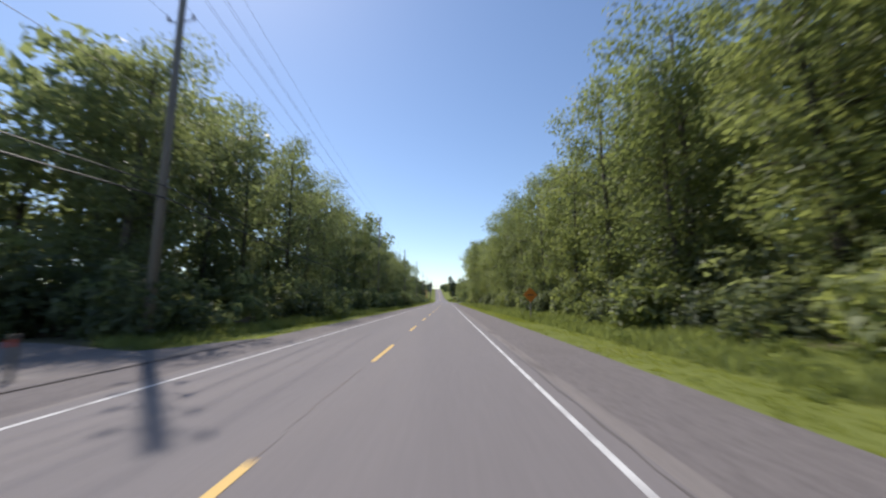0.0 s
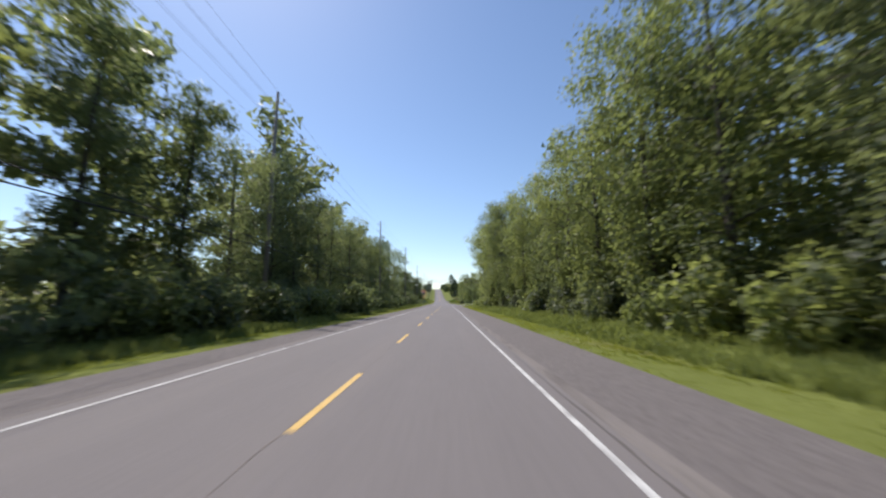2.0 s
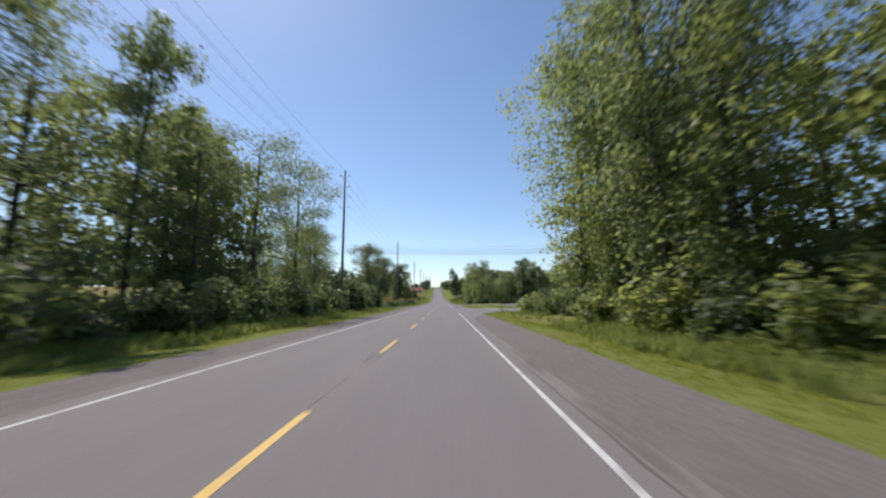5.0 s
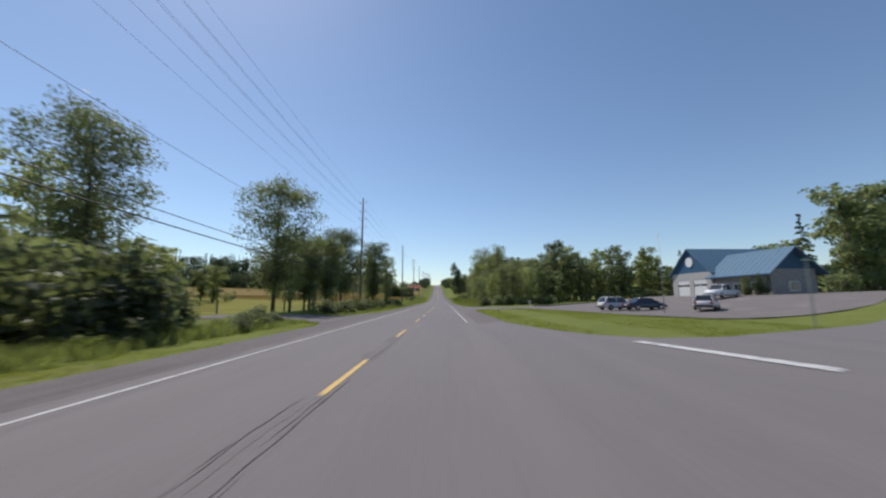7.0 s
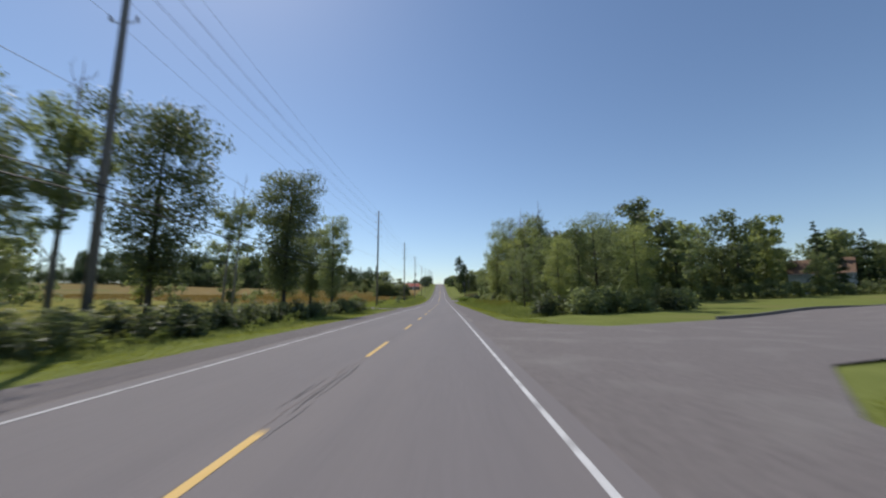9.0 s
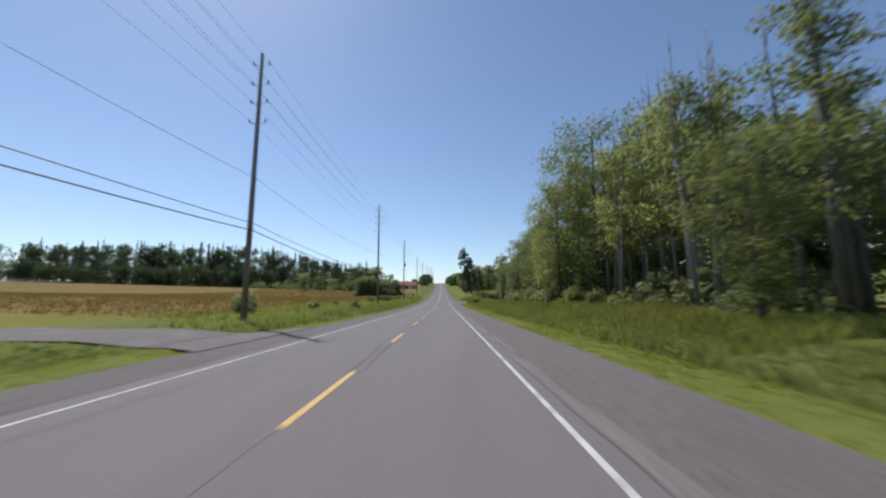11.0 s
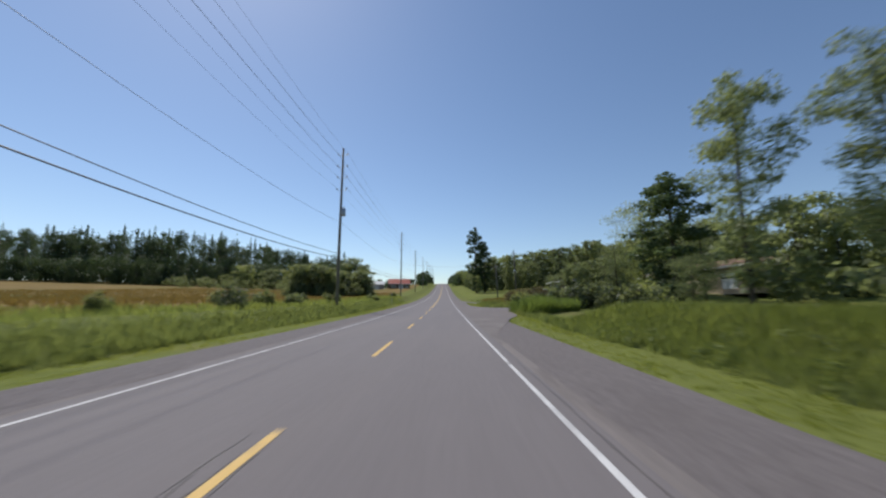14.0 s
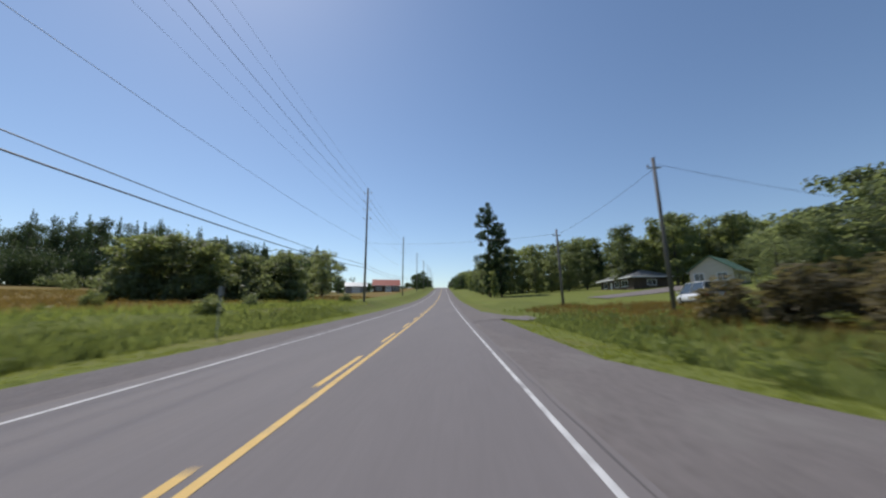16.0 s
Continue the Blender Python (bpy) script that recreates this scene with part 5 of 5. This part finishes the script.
# construction sign in the first woodland
root = thing("warning_sign", pose(7.0, 31.3, ground_z(7.0, 31.3), 0, 0, 4), "orange diamond road warning sign in the verge", "road sign")
part("post", box(-0.05, 0.05, 0.02, 0.1, -0.3, 2.6, 0.01), M["pole_wood"], root)
bm = box(-0.45, 0.45, -0.015, 0.0, -0.45, 0.45, 0.0)
bmesh.ops.rotate(bm, cent=(0, 0, 0), matrix=Matrix.Rotation(radians(45), 3, "Y"), verts=bm.verts)
bmesh.ops.translate(bm, vec=(0, 0, 2.2), verts=bm.verts)
part("sign_plate", bm, M["orange"], root, "orange diamond plate")
part("symbol_bar", box(-0.26, 0.26, -0.024, -0.0155, 2.16, 2.24), M["wire"], root)
# marker post by the gravel drive
for x, y in ((-8.4, 7.0), (-9.1, 7.6)):
    root = thing("driveway_marker", pose(x, y, ground_z(x, y)), "weathered driveway marker post with red reflector", "post", "driveway markers")
    part("post", mesh_of("post", *tube([(0, 0, -0.2), (0, 0, 0.95)], 0.05, 8), M["pole_wood"]), None, root)
    part("reflector", box(-0.05, 0.05, -0.065, -0.05, 0.72, 0.86), M["red_paint"], root)
# small road sign on the left verge, seen from behind, and an old fence post in the field
root = thing("road_sign", pose(-9.7, 415.5, ground_z(-9.7, 415.5), 0, 0, 176), "small road sign on a thin steel post", "road sign")
part("post", box(-0.022, 0.022, -0.015, 0.015, -0.4, 2.3, 0.005), M["steel"], root)
part("sign_plate", box(-0.15, 0.15, -0.034, -0.017, 1.85, 2.25, 0.004), M["kerb"], root, "dull grey sign plate")
root = thing("fence_post", pose(-15.8, 357, ground_z(-15.8, 357), 2, -3, 20), "weathered wooden fence post in the field grass", "post")
part("post", mesh_of("post", *tube([(0, 0, -0.4), (0, 0, 0.6), (0, 0, 1.25)], [0.08, 0.075, 0.065], 9), M["pole_wood"], True), None, root)
# boulder on the island
bm = bmesh.new()
bmesh.ops.create_icosphere(bm, subdivisions=3, radius=0.25)
for v in bm.verts:
    v.co *= 1 + 0.35 * noise.noise(v.co * 2.2)
    v.co.z *= 0.55
rock = part("boulder", bm, M["stone"])
rock.matrix_basis = pose(7.2, 224.5, ground_z(7.2, 224.5) + 0.1, 0, 0, 30)
tagged(rock, "grey weathered boulder lying on the lawn", "boulder")

# farm gate in the field
gate = thing("farm_gate", pose(-27, 213.5, ground_z(-27, 213.5), 0, 0, 8), "weathered tubular metal farm gate", "gate")
for x in (-2.6, 2.6):
    part("gate_post", mesh_of("gate_post", *tube([(x, 0, -0.4), (x, 0, 1.5)], 0.09, 8), M["pole_wood"]), None, gate)
for z in (0.3, 0.55, 0.8, 1.05, 1.25):
    part("rail", mesh_of("rail", *tube([(-2.5, 0, z), (2.5, 0, z)], 0.035, 6), M["dark_timber"]), None, gate)
part("brace", mesh_of("brace", *tube([(-2.4, 0.04, 0.3), (2.4, 0.04, 1.25)], 0.025, 6), M["steel"]), None, gate)

def hip(root, x0, x1, y0, y1, eave, ridge, material, over=0.6):
    """A hipped roof with a short ridge along its longer side, with fascia boards below."""
    a, b, c, d = x0 - over, x1 + over, y0 - over, y1 + over
    half = min(b - a, d - c) / 2
    if b - a > d - c:
        p, q = (a + half, (c + d) / 2, ridge), (b - half, (c + d) / 2, ridge)
    else:
        p, q = ((a + b) / 2, c + half, ridge), ((a + b) / 2, d - half, ridge)
    v = [(a, c, eave), (b, c, eave), (b, d, eave), (a, d, eave), p, q]
    v += [(x, y, z - 0.14) for x, y, z in v]
    if b - a > d - c:
        f = [(0, 1, 5, 4), (2, 3, 4, 5), (1, 2, 5), (3, 0, 4)]
    else:
        f = [(1, 2, 5, 4), (3, 0, 4, 5), (0, 1, 4), (2, 3, 5)]
    f += [tuple(k + 6 for k in q[::-1]) for q in f] + [(1, 0, 6, 7), (2, 1, 7, 8), (3, 2, 8, 9), (0, 3, 9, 6)]
    part("roof", mesh_of("roof", v, f, material), None, root, "low hipped shingle roof")
    for e0, e1 in (((a, c), (b, c)), ((b, c), (b, d)), ((b, d), (a, d)), ((a, d), (a, c))):
        fascia(root, (*e0, eave - 0.26), (*e1, eave - 0.26), M["trim"], 0.24, 0.06)


# bungalow beside the road
g = ground_z(42.6, 429)
bung = thing("bungalow", pose(42.6, 430.6, g - 0.1, 0, 0, -88), "beige bungalow with bay window and brown hipped roof", "house")


def shell(root, x0, x1, y0, y1, top, material, front=(), left=(), right=()):
    wall(root, (x0, y0), (x1, y0), -0.8, top, material, front)
    wall(root, (x1, y0 + 0.2), (x1, y1 - 0.2), -0.8, top, material, right)
    wall(root, (x1, y1), (x0, y1), -0.8, top, material)
    wall(root, (x0, y1 - 0.2), (x0, y0 + 0.2), -0.8, top, material, left)


shell(bung, 0, 29, 0, 9, 3.3, M["beige"], front=((3.0, 5.0, 1.5, 2.8, "window"), (7.0, 7.95, 0.3, 2.4, "door"), (9.5, 11.5, 1.4, 2.7, "window"), (13.2, 15.2, 1.4, 2.7, "window"), (18.0, 20.4, 1.2, 2.7, "window"), (23.0, 26.0, 0.0, 2.4, "garage")), left=((3.0, 4.6, 1.2, 2.5, "window"),))
hip(bung, 0.6, 29, 0, 9, 3.42, 5.0, M["brown_shingle"])
shell(bung, -0.3, 5.2, 2.2, 9.3, 4.1, M["beige"], left=((2.0, 3.4, 2.6, 3.7, "window"),))
hip(bung, -0.3, 5.2, 2.2, 9.3, 4.22, 5.3, M["brown_shingle"], 0.5)
shell(bung, -0.1, 2.3, -1.0, -0.02, 2.9, M["beige"], front=((0.15, 0.9, 0.95, 2.65, "window"), (1.05, 1.75, 0.95, 2.65, "window")))
bm = box(-0.35, 2.55, -1.25, -0.04, 2.92, 3.16, 0.02)
part("bay_roof", bm, M["trim"], bung, "white flat bay roof")
part("chimney", box(2.4, 5.0, 4.6, 5.6, 4.4, 5.9, 0.03), M["beige"], bung)
part("doorstep", box(6.4, 8.6, -1.3, -0.02, -0.6, 0.28, 0.02), M["concrete"], bung)
# long low house with the grey roof
g = ground_z(44, 484)
low = thing("ranch_house", pose(42.5, 500, g, 0, 0, -88), "long low dark house with hipped grey roof", "house")
hip(low, 0, 17, 0, 9, 2.82, 4.9, M["grey_shingle"], 0.9)
shell(low, 0, 17, 0, 9, 2.7, M["dark_timber"],
      front=((2, 4.2, 0.8, 2.1, "window"), (5.6, 6.6, 0, 2.1, "door"), (8, 10.2, 0.8, 2.1, "window"), (11.5, 14.5, 0.8, 2.1, "window")), right=((3, 5, 0.9, 2.1, "window"),))
# white house with the green roof
g = ground_z(50, 464)
cot = thing("cottage", pose(47.5, 466, g, 0, 0, -52), "cream gabled cottage with a green metal roof", "house")
M["cream_siding"] = shade("cream siding", (0.46, 0.42, 0.35), (0.6, 0.55, 0.46), 0.8, 0.6, 0.2, 12, stretch=(1, 1, 9))
block(cot, -3.3, 3.3, 0, 9, 2.8, 5.2, "y", M["cream_siding"], M["cream_siding"], M["green_roof"],
      front=((0.7, 2.2, 0.9, 2.2, "window"), (4.2, 5.7, 0.9, 2.2, "window")), right=((2, 3.6, 0.9, 2.1, "window"), (5.4, 6.3, 0, 2.1, "door")), ribs=10)
# farm buildings on the left hill
g = ground_z(-28, 577)
barn = thing("farm_shop", pose(-28, 577, g, 0, 0, 12), "low dark building with a red sheet roof", "barn")
block(barn, -7, 6, 0, 9, 3.2, 6.2, "x", M["dark_timber"], M["red_roof"], M["red_roof"], front=((1.5, 4.0, 0.8, 2.2, "window"), (6.0, 9.0, 0, 2.8, "garage"), (10.0, 12.0, 0.8, 2.2, "window")), ribs=12)
g = ground_z(-43, 575)
shed = thing("farm_shed", pose(-43, 575, g, 0, 0, 18), "grey metal-sided farm shed", "shed")
block(shed, -5, 5, 0, 9, 3.4, 5.4, "x", M["stone"], M["stone"], M["steel"], front=((3, 7, 0, 2.9, "garage"),), ribs=8)
# house with a tan roof beyond the lot
g = ground_z(98, 326)
far_house = thing("house", pose(98, 322, g + 0.3, 0, 0, -50), "distant house with a tan shingle roof", "house")
block(far_house, -6, 6, 0, 9, 5.2, 9.0, "x", M["white_siding"], M["beige"], M["brown_shingle"], front=((2, 4, 1, 2.3, "window"), (7, 9, 1, 2.3, "window"), (10, 11, 0, 2.1, "door")))

# ---- parked vehicles ----
M["tyre"] = shade("tyre rubber", (0.012, 0.012, 0.012), (0.03, 0.03, 0.03), 6, 0.9)
M["rim"] = shade("alloy rim", (0.35, 0.35, 0.36), (0.5, 0.5, 0.51), 6, 0.35, metal=0.9)
M["tail"] = shade("tail lamp", (0.35, 0.01, 0.01), (0.45, 0.02, 0.02), 6, 0.2)
M["lamp"] = shade("head lamp", (0.6, 0.6, 0.6), (0.75, 0.75, 0.75), 6, 0.15)
M["car_trim"] = shade("black trim", (0.015, 0.015, 0.016), (0.03, 0.03, 0.032), 6, 0.6)


def car_paint(name, c):
    m = shade(name, tuple(v * 0.92 for v in c), c, 1.2, 0.32, spec=0.5)
    m.node_tree.nodes["Principled BSDF"].inputs["Coat Weight"].default_value = 0.6
    return m


PAINT = {"white": car_paint("white car paint", (0.74, 0.74, 0.75)), "blue": car_paint("dark blue car paint", (0.03, 0.045, 0.08)), "silver": car_paint("silver car paint", (0.48, 0.49, 0.50))}


def loft(sections):
    """A closed skin through cross sections with equal point counts."""
    n = len(sections[0])
    vs = [p for s in sections for p in s]
    fs = []
    for i in range(len(sections) - 1):
        for k in range(n):
            k2 = (k + 1) % n
            fs.append((i * n + k, (i + 1) * n + k, (i + 1) * n + k2, i * n + k2))
    fs.append(tuple(range(n)))
    fs.append(tuple((len(sections) - 1) * n + k for k in range(n))[::-1])
    return vs, fs


def ring(x, z0, z1, w, top, r=0.14):
    """A rounded cross section of the body at x, w wide below and top wide above."""
    return [(x, -w + r, z0), (x, -w, z0 + r), (x, -w, (z0 + z1) / 2), (x, -top - 0.02, z1 - r), (x, -top + r, z1), (x, top - r, z1), (x, top + 0.02, z1 - r), (x, w, (z0 + z1) / 2), (x, w, z0 + r), (x, w - r, z0)]


def vehicle(name, m, paint, label, length=4.6, width=1.82, height=1.65, hood=0.98, cabin=(-1.9, 1.5), bed=None, slope=0.75, rear=0.35):
    """A car that looks along +x: lofted body, cabin, glass, wheels, lamps, bumpers."""
    root = thing(name, m, label, "car", "parked vehicles")
    h, w = length / 2, width / 2
    belt = hood
    secs = [ring(-h, 0.45, belt * 0.92, w * 0.86, w * 0.8), ring(-h + 0.12, 0.30, belt * 0.98, w * 0.97, w * 0.9), ring(-h * 0.5, 0.24, belt, w, w * 0.93),
            ring(0, 0.22, belt, w, w * 0.94), ring(h * 0.5, 0.24, belt * 0.99, w, w * 0.92), ring(h - 0.25, 0.28, belt * 0.88, w * 0.96, w * 0.84), ring(h, 0.42, belt * 0.74, w * 0.84, w * 0.74)]
    me = mesh_of("body", *loft(secs), PAINT[paint], True)
    part("body", me, None, root)
    c0, c1 = cabin
    tw = w * 0.74
    roof_me = mesh_of("roof", *loft([ring(c0 + rear, height - 0.10, height - 0.02, tw * 0.9, tw * 0.86, 0.03), ring((c0 + c1) / 2 - 0.2, height - 0.08, height, tw, tw * 0.92, 0.03), ring(c1 - slope, height - 0.12, height - 0.03, tw * 0.92, tw * 0.88, 0.03)]), PAINT[paint], True)
    part("roof", roof_me, None, root)
    z0, z1 = belt - 0.06, height - 0.06
    lo, hi = w * 0.90, tw * 0.93
    f0, f1, b0, b1 = c1, c1 - slope, c0, c0 + rear
    # glasshouse as a solid with pillars over it
    gv_ = [(b0, -lo, z0), (f0, -lo, z0), (f0, lo, z0), (b0, lo, z0), (b1, -hi, z1), (f1, -hi, z1), (f1, hi, z1), (b1, hi, z1)]
    part("glasshouse", mesh_of("glasshouse", gv_, [(3, 2, 1, 0), (4, 5, 6, 7), (0, 1, 5, 4), (1, 2, 6, 5), (2, 3, 7, 6), (3, 0, 4, 7)], M["glass"]), None, root, "dark tinted glass")
    for s in (-1, 1):
        for xa, xb in ((f0, f1), ((f0 + b0) / 2 + 0.1, (f1 + b1) / 2 + 0.1), (b0, b1)):
            part("pillar", mesh_of("pillar", *tube([(xa, s * (lo + 0.005), z0), (xb, s * (hi + 0.01), z1)], 0.045, 5), PAINT[paint]), None, root)
        part("mirror", box(f0 - 0.35, f0 - 0.2, s * w + (0.02 if s > 0 else -0.2), s * w + (0.2 if s > 0 else -0.02), belt, belt + 0.14, 0.03), PAINT[paint], root)
        part("sill", box(-h * 0.55, h * 0.5, s * w - 0.03, s * w + 0.03, 0.24, 0.36, 0.01), M["car_trim"], root)
        part("head_lamp", box(h - 0.22, h - 0.02, s * w * 0.62 - 0.18, s * w * 0.62 + 0.18, belt * 0.62, belt * 0.74, 0.02), M["lamp"], root)
        part("tail_lamp", box(-h - 0.015, -h + 0.12, s * w * 0.74 - 0.13, s * w * 0.74 + 0.13, belt * 0.66, belt * 0.92, 0.02), M["tail"], root)
        for x in (-h * 0.6, h * 0.6):
            bm = bmesh.new()
            r = 0.35 if height > 1.6 else 0.32
            bmesh.ops.create_cone(bm, cap_ends=True, segments=20, radius1=r, radius2=r, depth=0.22)
            bmesh.ops.rotate(bm, cent=(0, 0, 0), matrix=Matrix.Rotation(radians(90), 3, "X"), verts=bm.verts)
            bmesh.ops.bevel(bm, geom=[e for e in bm.edges if len(e.link_faces) == 2 and e.calc_face_angle(0) > 1.2], offset=0.03, segments=2, affect="EDGES")
            bmesh.ops.translate(bm, vec=(x, s * (w - 0.09), r), verts=bm.verts)
            wheel = part("wheel", bm, M["tyre"], root)
            bm = bmesh.new()
            bmesh.ops.create_cone(bm, cap_ends=True, segments=16, radius1=r * 0.62, radius2=r * 0.5, depth=0.06)
            bmesh.ops.rotate(bm, cent=(0, 0, 0), matrix=Matrix.Rotation(radians(90 * s), 3, "X"), verts=bm.verts)
            bmesh.ops.translate(bm, vec=(x, s * (w + 0.03), r), verts=bm.verts)
            part("rim", bm, M["rim"], wheel)
    part("bumper", box(-h - 0.05, -h + 0.1, -w * 0.85, w * 0.85, 0.36, 0.52, 0.03), M["car_trim"], root)
    part("bumper", box(h - 0.1, h + 0.05, -w * 0.8, w * 0.8, 0.34, 0.5, 0.03), M["car_trim"], root)
    part("plate", box(-h - 0.06, -h - 0.05, -0.26, 0.26, 0.56, 0.68), M["trim"], root, "plain pale plate")
    if bed:
        part("cargo_bed", box(-h + 0.1, bed, -w * 0.86, w * 0.86, belt - 0.02, belt + 0.04, 0.01), M["car_trim"], root, "dark cargo bed")
    return root


def lay(x, y, turn):
    return pose(x, y, ground_z(x, y) + 0.09, 0, 0, turn)


vehicle("suv", lay(22.1, 222.6, 14), "white", "white compact utility vehicle parked on gravel", 4.5, 1.85, 1.66, 1.0, (-2.05, 1.25), rear=0.45)
vehicle("sedan", lay(24.3, 219.8, 6), "blue", "dark blue sedan parked on gravel", 4.8, 1.83, 1.44, 0.92, (-1.75, 1.3), slope=0.85, rear=0.8)
vehicle("hatchback", lay(26.8, 212.8, 48), "white", "white hatchback parked at the lot's edge", 4.1, 1.78, 1.55, 0.95, (-1.95, 1.2), rear=0.4)
vehicle("pickup_truck", lay(38.4, 226, 205), "white", "white pickup truck parked before the hall", 5.7, 1.98, 1.85, 1.12, (-0.75, 1.55), bed=-0.8, slope=0.7, rear=0.2)
vehicle("minivan", lay(22.6, 433, 84), "white", "white van parked on the grass by the cottage", 4.9, 1.95, 1.95, 1.05, (-2.35, 1.7), slope=0.9, rear=0.15)

# ---- grass ----
def sward(name, n, x0, x1, y0, y1, h0, h1, material, label, spread=0.06, blades=5, keep=None, wide=0.012):
    """Countless tufts of thin blades."""
    r = np.random.default_rng(len(name) * 31 + n)
    vs, fs = [], []
    xs, ys = r.uniform(x0, x1, n), r.uniform(y0, y1, n)
    for x, y in zip(xs, ys):
        if paved(x, y, 0.15) or LEFT_EDGE - 0.25 < x < RIGHT_EDGE + 0.15 or (keep and not keep(x, y)):
            continue
        z = ground_z(x, y) - 0.02
        edge = min(abs(x - LEFT_EDGE), abs(x - RIGHT_EDGE))
        h = (h0 + (h1 - h0) * ease(edge, 1.3, 2.1)) * (0.75 + 0.5 * noise.noise((x * 0.4, y * 0.15, 3)))
        if x < 0 and 212 < y < 292:
            h = min(h, 0.16)
        if x > 0 and 186 < y < 256:
            h = 0.07
        for _ in range(blades):
            a = r.uniform(0, 6.28)
            bx, by = x + r.normal() * spread, y + r.normal() * spread
            w, l, hh = wide * r.uniform(0.7, 1.5), r.uniform(0.15, 0.8) * h, h * r.uniform(0.6, 1.25)
            c, s = math.cos(a), math.sin(a)
            o = len(vs)
            vs += [(bx - s * w, by + c * w, z), (bx + s * w, by - c * w, z), (bx + c * l, by + s * l, z + hh)]
            fs.append((o, o + 1, o + 2))
    ob = new(name, mesh_of(name, vs, fs, material))
    return tagged(ob, label, "grass", kind="stuff")


sward("verge_grass", 19000, RIGHT_EDGE, RIGHT_EDGE + 3.1, -4, 430, 0.07, 0.11, M["blades"], "mown bright green verge grass beside the shoulder", 0.10, 6, wide=0.026)
sward("verge_grass", 15000, LEFT_EDGE - 2.7, LEFT_EDGE, 0, 440, 0.07, 0.11, M["blades"], "mown bright green grass beside the far shoulder", 0.10, 6, wide=0.026)
sward("ditch_grass", 22000, RIGHT_EDGE + 2.7, 10.5, -4, 430, 0.3, 0.55, M["long_blades"], "long unmown grass in the ditch", 0.10, 7, keep=lambda x, y: not 150 < y < 258 and not (x > 8.2 and 373 < y < 393), wide=0.022)
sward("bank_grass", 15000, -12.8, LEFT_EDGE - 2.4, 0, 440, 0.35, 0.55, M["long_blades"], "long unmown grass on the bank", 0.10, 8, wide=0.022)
sward("meadow_grass", 14500, 7.2, 15, 286, 376, 0.5, 0.7, M["tall_grass"], "tall green meadow grass before the trees", 0.14, 6, wide=0.022)
sward("reeds", 3600, 7.2, 13.5, 382.0, 392.5, 1.45, 1.6, M["reed"], "dense bright green reeds in the ditch", 0.12, 6, keep=lambda x, y: y > 375 + 0.926 * x, wide=0.03)
sward("field_grass", 10000, -22, -12.5, 200, 460, 0.45, 0.55, M["tall_grass"], "tall unmown grass along the field's edge", 0.2, 5, keep=lambda x, y: y > 300 or x > -17, wide=0.024)
sward("hay", 17000, -110, -18.5, 302, 500, 0.4, 0.5, M["dry_grass"], "ripe tan hay standing in the field", 0.3, 5, wide=0.05)
sward("lawn_grass", 9000, 10.5, 20, 186, 234, 0.07, 0.07, M["blades"], "mown green lawn of the island", 0.12, 5, wide=0.02)
sward("dry_stalks", 3600, 9, 25, 404, 442, 0.4, 0.6, M["dry_grass"], "dry tan grass among the green", 0.15, 5, wide=0.02)
sward("seeding_grass", 1800, 9.5, 13.5, 288, 345, 0.8, 1.0, M["dry_grass"], "seeding brownish grass heads above the meadow", 0.2, 3, wide=0.012)
# broad-leaved weeds among the grass
weed_rnd = random.Random(23)
pieces = []
for i in range(900):
    y = weed_rnd.uniform(2, 440)
    if i % 3 == 0:
        x = weed_rnd.uniform(-13.0, -10.2)
    else:
        x = weed_rnd.uniform(6.4, 10.5 if y < 170 else 13.0)
    if paved(x, y, 0.4) or (x > 0 and 172 < y < 258) or (x > 8 and 373 < y < 393):
        continue
    h, z = weed_rnd.uniform(0.3, 0.8), ground_z(x, y)
    cs = [(x + weed_rnd.gauss(0, 0.3), y + weed_rnd.gauss(0, 0.3), z + h * weed_rnd.uniform(0.3, 1)) for _ in range(4)]
    pieces.append(leaf_cloud(cs, [0.22] * 4, 70, 0.11, 0.8))
tagged(new("weeds", mesh_of("weeds", *join(pieces), M["weed"])), "light green broad-leaved weeds among tall grass", "weeds", kind="stuff")

for o in PROTOS + [proto_pole]:
    for c in list(o.children_recursive):
        bpy.data.objects.remove(c)
    bpy.data.objects.remove(o)


# ---- the bend ----
def follow_road(ob):
    """Sets one thing, or the vertices of a long surface, over by the road's bend."""
    if ob.matrix_basis.translation.length > 0.001:
        ob.location.x += road_x(ob.location.y)
        return
    for o in (ob, *ob.children_recursive):
        if o.type == "MESH":
            co = np.empty(len(o.data.vertices) * 3, np.float32)
            o.data.vertices.foreach_get("co", co)
            co = co.reshape(-1, 3)
            grid = np.arange(-420.0, 4620.0, 5.0)
            co[:, 0] += np.interp(co[:, 1], grid, [road_x(v) for v in grid])
            o.data.vertices.foreach_set("co", co.ravel())
            o.data.update()


for o in list(scene.objects):
    if o.parent is None and o.type in ("MESH", "EMPTY"):
        follow_road(o)
